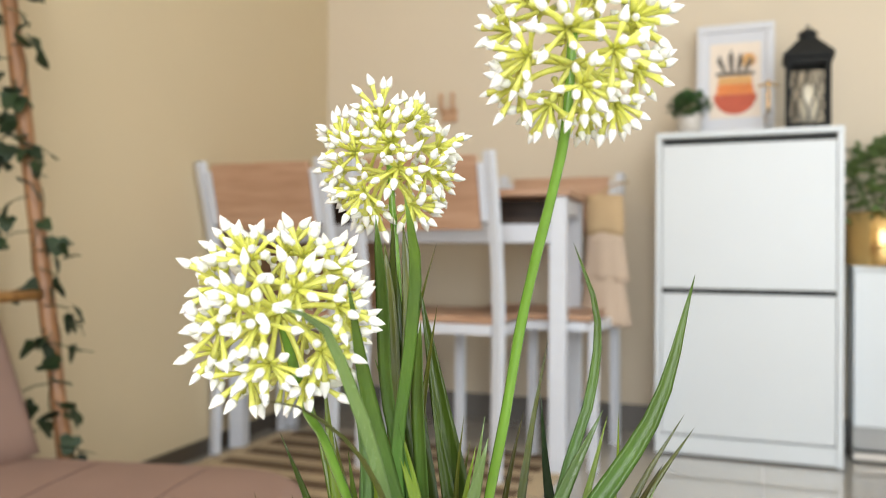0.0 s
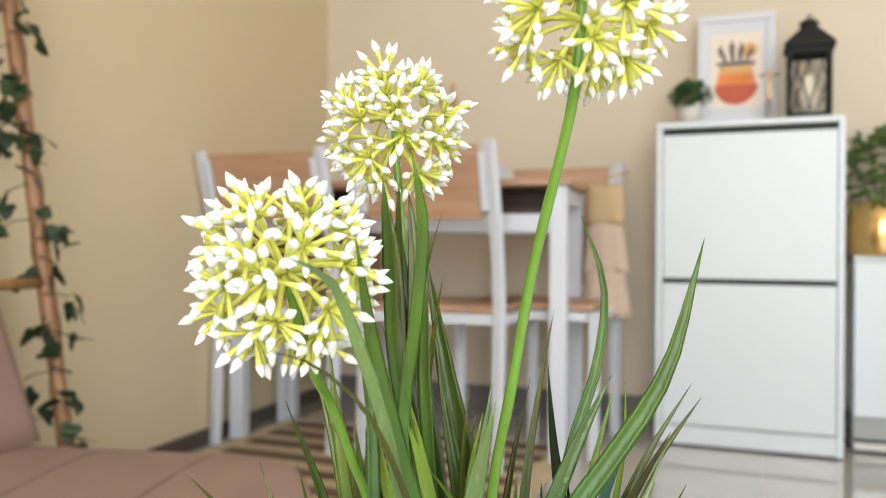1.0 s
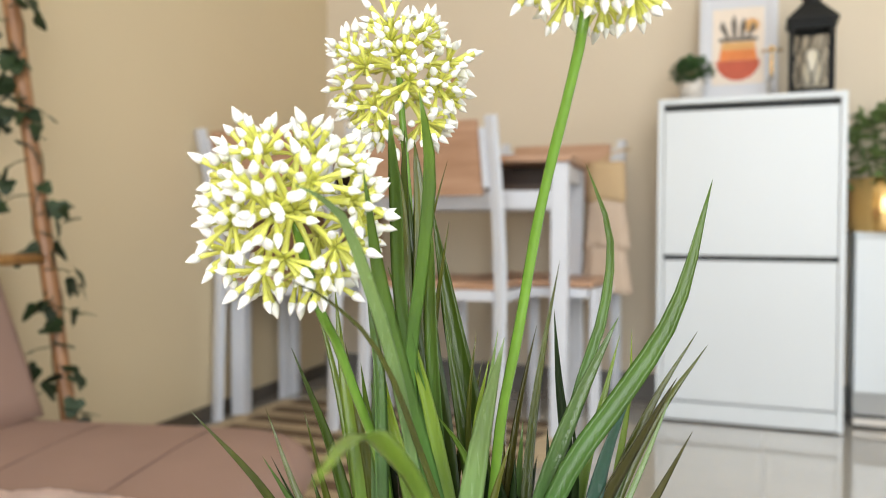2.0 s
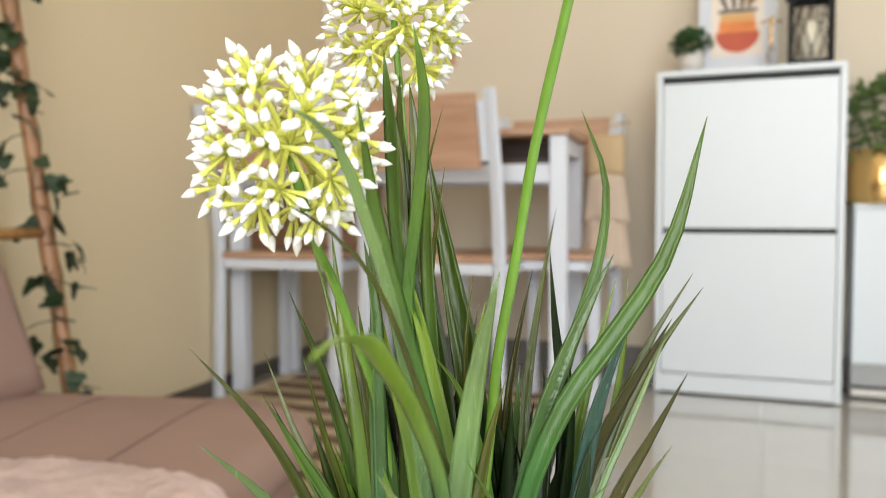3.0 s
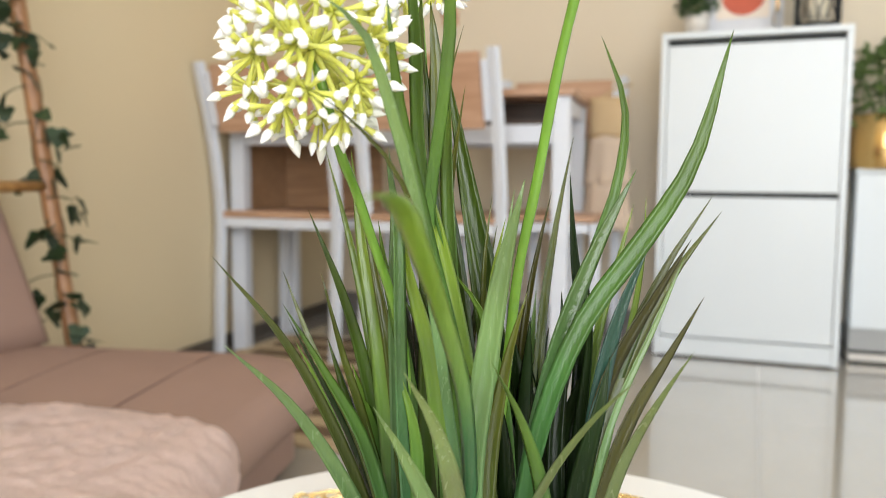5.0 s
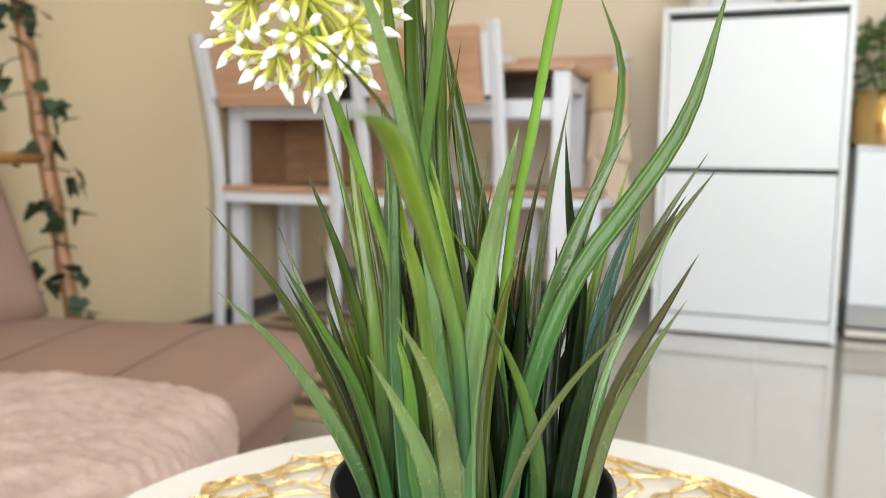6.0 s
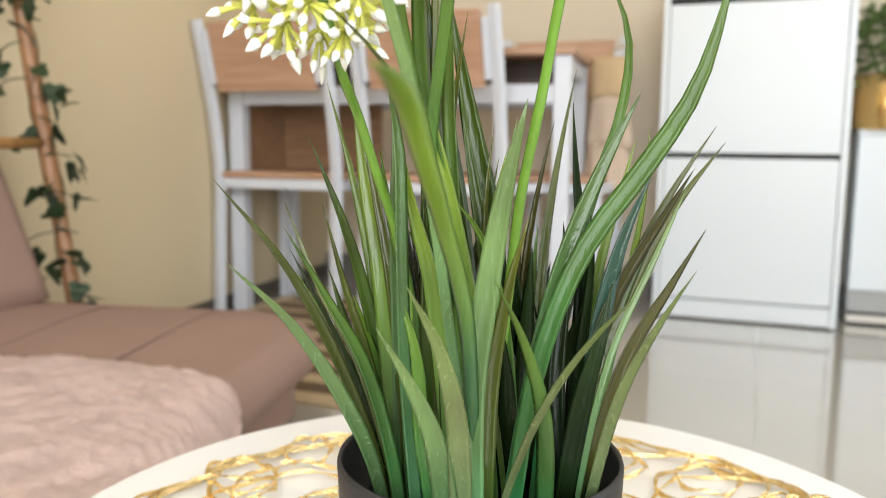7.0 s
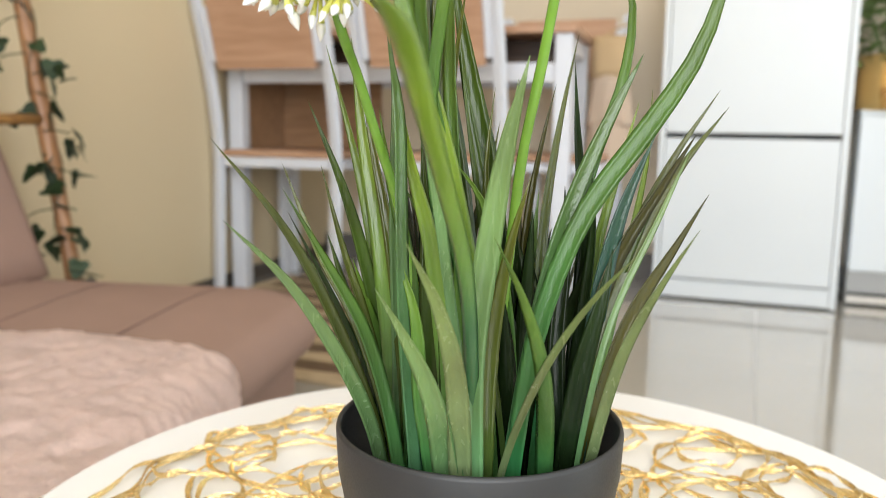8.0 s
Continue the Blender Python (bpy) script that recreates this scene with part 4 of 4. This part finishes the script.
blade_leaf([(0.0503, 0.429, 0.3340), (0.0535, 0.430, 0.3773), (0.0645, 0.434, 0.4524), (0.0752, 0.438, 0.4916), (0.0816, 0.440, 0.5148)], 0.0057, 'mid', 0, 0.30, 0.45, 1.8)
blade_leaf([(0.0478, 0.399, 0.3340), (0.0549, 0.400, 0.3876), (0.0719, 0.407, 0.4514), (0.0910, 0.414, 0.4890), (0.1119, 0.420, 0.5195)], 0.0053, 'olive', 10, 0.30, 0.45, 1.8)
blade_leaf([(0.0402, 0.384, 0.3340), (0.0449, 0.385, 0.3679), (0.0541, 0.391, 0.4008), (0.0711, 0.403, 0.4472), (0.0929, 0.415, 0.4829), (0.1181, 0.426, 0.5124)], 0.0076, 'olive', -10, 0.35, 0.45, 1.8)
blade_leaf([(0.0442, 0.395, 0.3340), (0.0485, 0.395, 0.3740), (0.0634, 0.399, 0.4429), (0.0839, 0.402, 0.4788), (0.0987, 0.405, 0.5013)], 0.0081, 'brown', 20, 0.35, 0.50, 1.9)
blade_leaf([(0.0516, 0.395, 0.3340), (0.0561, 0.395, 0.3664), (0.0715, 0.399, 0.4209), (0.0926, 0.412, 0.4498), (0.1107, 0.423, 0.4738)], 0.0082, 'brown', 10, 0.30, 0.45, 1.8)
blade_leaf([(0.0508, 0.390, 0.3340), (0.0611, 0.351, 0.4241), (0.0700, 0.335, 0.4526), (0.0768, 0.323, 0.4705)], 0.0049, 'sage', -10, 0.30, 0.45, 1.8)
blade_leaf([(0.0453, 0.381, 0.3340), (0.0488, 0.381, 0.3622), (0.0623, 0.384, 0.4268), (0.0809, 0.393, 0.4655), (0.0952, 0.400, 0.4955)], 0.0030, 'light', 10, 0.30, 0.60, 2.2)
# near-black blades low in the tuft, coloured for the shade between blades
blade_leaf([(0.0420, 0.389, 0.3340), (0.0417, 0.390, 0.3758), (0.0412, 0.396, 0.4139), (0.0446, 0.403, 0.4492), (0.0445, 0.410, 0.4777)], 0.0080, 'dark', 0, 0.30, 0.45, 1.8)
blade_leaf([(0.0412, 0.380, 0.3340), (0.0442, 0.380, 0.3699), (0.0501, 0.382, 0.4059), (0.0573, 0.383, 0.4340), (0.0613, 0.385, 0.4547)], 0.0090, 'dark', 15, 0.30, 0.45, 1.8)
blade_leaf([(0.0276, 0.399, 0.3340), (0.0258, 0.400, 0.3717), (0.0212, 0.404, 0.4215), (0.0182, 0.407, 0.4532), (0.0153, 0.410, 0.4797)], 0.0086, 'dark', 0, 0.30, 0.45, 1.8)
blade_leaf([(0.0256, 0.395, 0.3340), (0.0226, 0.395, 0.3888), (0.0163, 0.393, 0.4457), (0.0075, 0.391, 0.4740), (-0.0043, 0.390, 0.4900)], 0.0060, 'green', 10, 0.30, 0.45, 1.8)
blade_leaf([(0.0013, 0.419, 0.3340), (0.0025, 0.420, 0.3799), (0.0064, 0.425, 0.4581), (0.0136, 0.428, 0.4861), (0.0172, 0.430, 0.5050)], 0.0046, 'olive', 0, 0.30, 0.45, 1.8)
blade_leaf([(-0.0084, 0.370, 0.3340), (-0.0106, 0.370, 0.3637), (-0.0155, 0.371, 0.3964), (-0.0180, 0.373, 0.4283), (-0.0261, 0.375, 0.4550)], 0.0070, 'green', -15, 0.30, 0.45, 1.8)
blade_leaf([(0.0018, 0.410, 0.3340), (-0.0018, 0.410, 0.3990), (-0.0157, 0.413, 0.5245), (-0.0170, 0.414, 0.5783), (-0.0176, 0.415, 0.6065)], 0.0074, 'deep', -15, 0.30, 0.78, 2.4)
blade_leaf([(0.0038, 0.409, 0.3340), (0.0008, 0.410, 0.3991), (-0.0109, 0.415, 0.5242), (-0.0107, 0.418, 0.5710), (-0.0137, 0.420, 0.6033)], 0.0069, 'olive', 10, 0.30, 0.78, 2.4)
blade_leaf([(-0.0009, 0.405, 0.3340), (-0.0043, 0.405, 0.4005), (-0.0163, 0.408, 0.5180), (-0.0185, 0.409, 0.5589), (-0.0209, 0.410, 0.5952)], 0.0073, 'olive', 20, 0.30, 0.78, 2.4)
blade_leaf([(0.0072, 0.400, 0.3340), (0.0043, 0.400, 0.4021), (-0.0036, 0.402, 0.4927), (-0.0057, 0.404, 0.5306), (-0.0049, 0.405, 0.5615)], 0.0067, 'green', -20, 0.30, 0.78, 2.4)
blade_leaf([(0.0160, 0.386, 0.3340), (0.0083, 0.385, 0.4163), (-0.0069, 0.380, 0.4979), (-0.0142, 0.378, 0.5250), (-0.0216, 0.375, 0.5494)], 0.0067, 'mid', 0, 0.35, 0.40, 2.0)
blade_leaf([(0.0241, 0.409, 0.3340), (0.0196, 0.410, 0.3993), (0.0106, 0.414, 0.4653), (0.0050, 0.417, 0.4967), (-0.0006, 0.420, 0.5286)], 0.0089, 'deep', 10, 0.35, 0.45, 2.0)
blade_leaf([(0.0141, 0.414, 0.3340), (0.0098, 0.415, 0.3977), (-0.0032, 0.421, 0.4933), (-0.0094, 0.425, 0.5430), (-0.0128, 0.430, 0.5888)], 0.0086, 'deep', -10, 0.30, 0.78, 2.4)
blade_leaf([(-0.0255, 0.400, 0.3340), (-0.0264, 0.400, 0.4117), (-0.0278, 0.400, 0.4775), (-0.0279, 0.400, 0.5125), (-0.0303, 0.400, 0.5397)], 0.0062, 'light', 10, 0.35, 0.50, 2.2)
blade_leaf([(0.0073, 0.385, 0.3340), (0.0055, 0.385, 0.3772), (0.0017, 0.385, 0.4257), (-0.0011, 0.385, 0.4562), (-0.0042, 0.385, 0.4790)], 0.0077, 'green', -10, 0.35, 0.50, 2.0)
blade_leaf([(0.0448, 0.400, 0.3340), (0.0469, 0.400, 0.3720), (0.0523, 0.400, 0.4229), (0.0556, 0.400, 0.4619), (0.0542, 0.400, 0.4856)], 0.0057, 'dark', -10, 0.35, 0.50, 2.0)
blade_leaf([(0.0467, 0.394, 0.3340), (0.0530, 0.395, 0.3842), (0.0664, 0.401, 0.4376), (0.0782, 0.406, 0.4640), (0.0902, 0.410, 0.4855)], 0.0062, 'deep', -10, 0.35, 0.50, 2.0)
blade_leaf([(-0.0132, 0.390, 0.3340), (-0.0174, 0.390, 0.4048), (-0.0236, 0.390, 0.4575), (-0.0301, 0.390, 0.4862), (-0.0337, 0.390, 0.5092)], 0.0069, 'green', 10, 0.40, 0.50, 2.0)
blade_leaf([(-0.0015, 0.385, 0.3340), (-0.0054, 0.385, 0.3967), (-0.0130, 0.383, 0.4586), (-0.0214, 0.381, 0.4908), (-0.0254, 0.380, 0.5156)], 0.0072, 'mid', -10, 0.40, 0.50, 2.0)
blade_leaf([(0.0067, 0.390, 0.3340), (0.0042, 0.390, 0.3952), (-0.0011, 0.392, 0.4575), (-0.0089, 0.394, 0.4854), (-0.0121, 0.395, 0.5107)], 0.0079, 'green', 15, 0.40, 0.50, 2.0)
blade_leaf([(-0.0210, 0.400, 0.3340), (-0.0238, 0.400, 0.3915), (-0.0303, 0.402, 0.4557), (-0.0370, 0.404, 0.4897), (-0.0421, 0.405, 0.5158)], 0.0057, 'olive', 15, 0.40, 0.50, 2.0)
blade_leaf([(0.0110, 0.400, 0.3340), (0.0118, 0.400, 0.3921), (0.0134, 0.400, 0.4542), (0.0138, 0.400, 0.4839), (0.0190, 0.400, 0.5100)], 0.0062, 'mid', -15, 0.40, 0.40, 1.8)
blade_leaf([(0.0092, 0.410, 0.3340), (0.0098, 0.410, 0.3887), (0.0111, 0.412, 0.4524), (0.0110, 0.414, 0.4901), (0.0140, 0.415, 0.5194)], 0.0044, 'olive', -15, 0.40, 0.40, 1.8)

# an arching blade that bends towards the viewer
pts = curve_points([(0.007, 0.378, 0.335), (0.0050, 0.362, 0.395), (0.0012, 0.335, 0.4514), (-0.0062, 0.305, 0.4844), (-0.0116, 0.265, 0.5072), (-0.0144, 0.236, 0.5196), (-0.0165, 0.211, 0.5239), (-0.0182, 0.186, 0.5243)], 24)
part("leaf", blade(pts, 0.0062, None, -0.3, hold=0.8, fall=1.6), LEAF["bright"], plant)

# the crowded blades at the back of the tuft; dark tones carry its shade
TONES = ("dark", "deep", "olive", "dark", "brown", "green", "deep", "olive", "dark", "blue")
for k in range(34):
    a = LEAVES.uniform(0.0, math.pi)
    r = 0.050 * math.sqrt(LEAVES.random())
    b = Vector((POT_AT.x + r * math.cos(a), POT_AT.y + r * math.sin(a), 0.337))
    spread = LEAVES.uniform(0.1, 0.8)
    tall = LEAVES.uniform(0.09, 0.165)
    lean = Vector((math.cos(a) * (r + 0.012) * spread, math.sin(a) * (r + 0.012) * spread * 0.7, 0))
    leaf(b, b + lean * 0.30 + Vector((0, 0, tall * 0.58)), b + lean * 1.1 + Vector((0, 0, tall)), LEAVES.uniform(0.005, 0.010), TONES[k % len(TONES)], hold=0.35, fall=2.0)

# short near-black blades added deep in the tuft to stand for its shade
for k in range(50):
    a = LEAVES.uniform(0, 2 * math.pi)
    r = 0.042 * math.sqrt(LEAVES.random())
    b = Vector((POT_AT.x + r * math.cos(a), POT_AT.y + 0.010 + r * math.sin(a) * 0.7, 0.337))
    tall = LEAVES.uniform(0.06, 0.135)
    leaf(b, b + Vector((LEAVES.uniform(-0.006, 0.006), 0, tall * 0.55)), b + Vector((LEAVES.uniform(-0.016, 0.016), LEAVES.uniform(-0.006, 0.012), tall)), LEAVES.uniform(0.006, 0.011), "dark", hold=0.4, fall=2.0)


def bud_mesh():
    bm = lathe([(0, 0), (0.00165, 0.0001), (0.00205, 0.0013), (0.00195, 0.0026), (0.00130, 0.0044), (0.00048, 0.0060), (0, 0.0068)], 6)
    for f in bm.faces:
        f.smooth = True
    data = bpy.data.meshes.new("bud")
    bm.to_mesh(data)
    bm.free()
    data.materials.append(BUD)
    return data


BUDS = bud_mesh()


def flower(centre, radius, pole, umbels, seed, stem, tiers=0.0, thick=0.0022):
    """A globe of small umbels: rays from the stem's end, each with a star of pedicels and white buds."""
    rng = random.Random(seed)
    centre, pole = Vector(centre), Vector(pole).normalized()
    turn = pole.to_track_quat("Z", "Y")
    rays = bmesh.new()
    places = []
    for k in range(umbels):
        z = 1 - 2 * k / (umbels - 1) * 0.985
        a = k * 2.39996 + rng.uniform(-0.15, 0.15)
        flat = math.sqrt(max(0, 1 - z * z))
        out = turn @ Vector((flat * math.cos(a), flat * math.sin(a), z))
        out = (out + 0.08 * Vector([rng.uniform(-1, 1) for _ in range(3)])).normalized()
        hub = centre + out * radius * rng.uniform(0.52, 0.62)
        start = centre + Vector((0, 0, tiers * radius * (1 if out.z > 0 else -1)))
        bend = start.lerp(hub, 0.55) + Vector((0, 0, 0.0012))
        tube(curve_points([start, bend, hub], 6), [0.0015, 0.0012, 0.0010, 0.0010, 0.0011, 0.0016], 6, rays)
        side = out.orthogonal().normalized()
        over = out.cross(side)
        first = rng.uniform(0, 6.28)
        ways = [(0.05, first)] + [(0.60, first + 2 * math.pi * j / 4) for j in range(4)] + [(1.16, first + 0.4 + 2 * math.pi * j / 7) for j in range(7)]
        for tilt, b in ways:
            tilt, b = tilt + rng.uniform(-0.24, 0.24), b + rng.uniform(-0.28, 0.28)
            way = (out * math.cos(tilt) + (side * math.cos(b) + over * math.sin(b)) * math.sin(tilt)).normalized()
            end = hub + way * radius * rng.uniform(0.17, 0.32)
            tube([hub, hub.lerp(end, 0.5), hub.lerp(end, 0.82), end + way * 0.0006], [0.00100, 0.00070, 0.00098, 0.00138], 6, rays)
            lean = (way + 0.18 * Vector([rng.uniform(-1, 1) for _ in range(3)])).normalized()
            places.append((end, lean, rng.uniform(0.66, 0.98) * radius / 0.040))
    head = part("flower_head", rays, RAY, plant, "globe of yellow-green rays with white buds", True)
    for end, way, size in places:
        piece("bud", BUDS, head, Matrix.LocRotScale(end, way.to_track_quat("Z", "Y") @ Euler((0, 0, rng.uniform(0, 6))).to_quaternion(), Vector((size, size, size * rng.uniform(0.85, 1.08)))))
    points = curve_points([*stem, centre + Vector((0, 0, tiers * radius))], 30)
    part("flower_stem", tube(points, [thick * (1.08 - 0.30 * k / 29) + 0.00008 * math.sin(k * 1.7 + seed) for k in range(30)], 10), STEM, plant, "smooth green flower stem", True)


flower((-0.0512, 0.3380, 0.5703), 0.0400, (-0.02, -1, -0.10), 25, 31, [(-0.004, 0.4, 0.335), (-0.0268, 0.385, 0.4753), (-0.0341, 0.372, 0.5016), (-0.0398, 0.36, 0.5229), (-0.0426, 0.347, 0.5335)])
flower((-0.0218, 0.4400, 0.6325), 0.0405, (0.12, -0.85, 0.30), 23, 47, [(-0.002, 0.41, 0.335), (-0.013, 0.41, 0.4927), (-0.0148, 0.425, 0.5278), (-0.017, 0.437, 0.5786), (-0.0199, 0.44, 0.6128)], 0.12, 0.0020)
flower((0.0486, 0.3300, 0.6600), 0.0375, (0.05, -0.35, 1), 22, 59, [(0.01, 0.398, 0.335), (0.0205, 0.39, 0.4581), (0.0233, 0.38, 0.4919), (0.0282, 0.367, 0.5246), (0.0346, 0.358, 0.5676), (0.0388, 0.349, 0.5906), (0.0431, 0.339, 0.6122), (0.0464, 0.332, 0.6317)], 0.16)

# ---- floor tiles ----
side = 0.6
tiles = {}
for i in range(7):
    for j in range(8):
        x0, x1 = max(0.001, i * side - 0.25), min(LENGTH - 0.001, (i + 1) * side - 0.25)
        y1, y0 = -max(0.001, j * side - 0.32), -min(DEPTH - 0.001, (j + 1) * side - 0.32)
        if x1 - x0 < 0.02 or y1 - y0 < 0.02:
            continue
        size = (round(x1 - x0, 3), round(y1 - y0, 3))
        if size not in tiles:
            bm = box(-size[0] / 2 + 0.0004, size[0] / 2 - 0.0004, -size[1] / 2 + 0.0004, size[1] / 2 - 0.0004, -0.006, 0, 0)
            data = bpy.data.meshes.new("floor_tile")
            bm.to_mesh(data)
            bm.free()
            data.materials.append(TILE)
            tiles[size] = data
        piece("floor_tile", tiles[size], floor, Matrix.Translation(((x0 + x1) / 2, (y0 + y1) / 2, 0)))
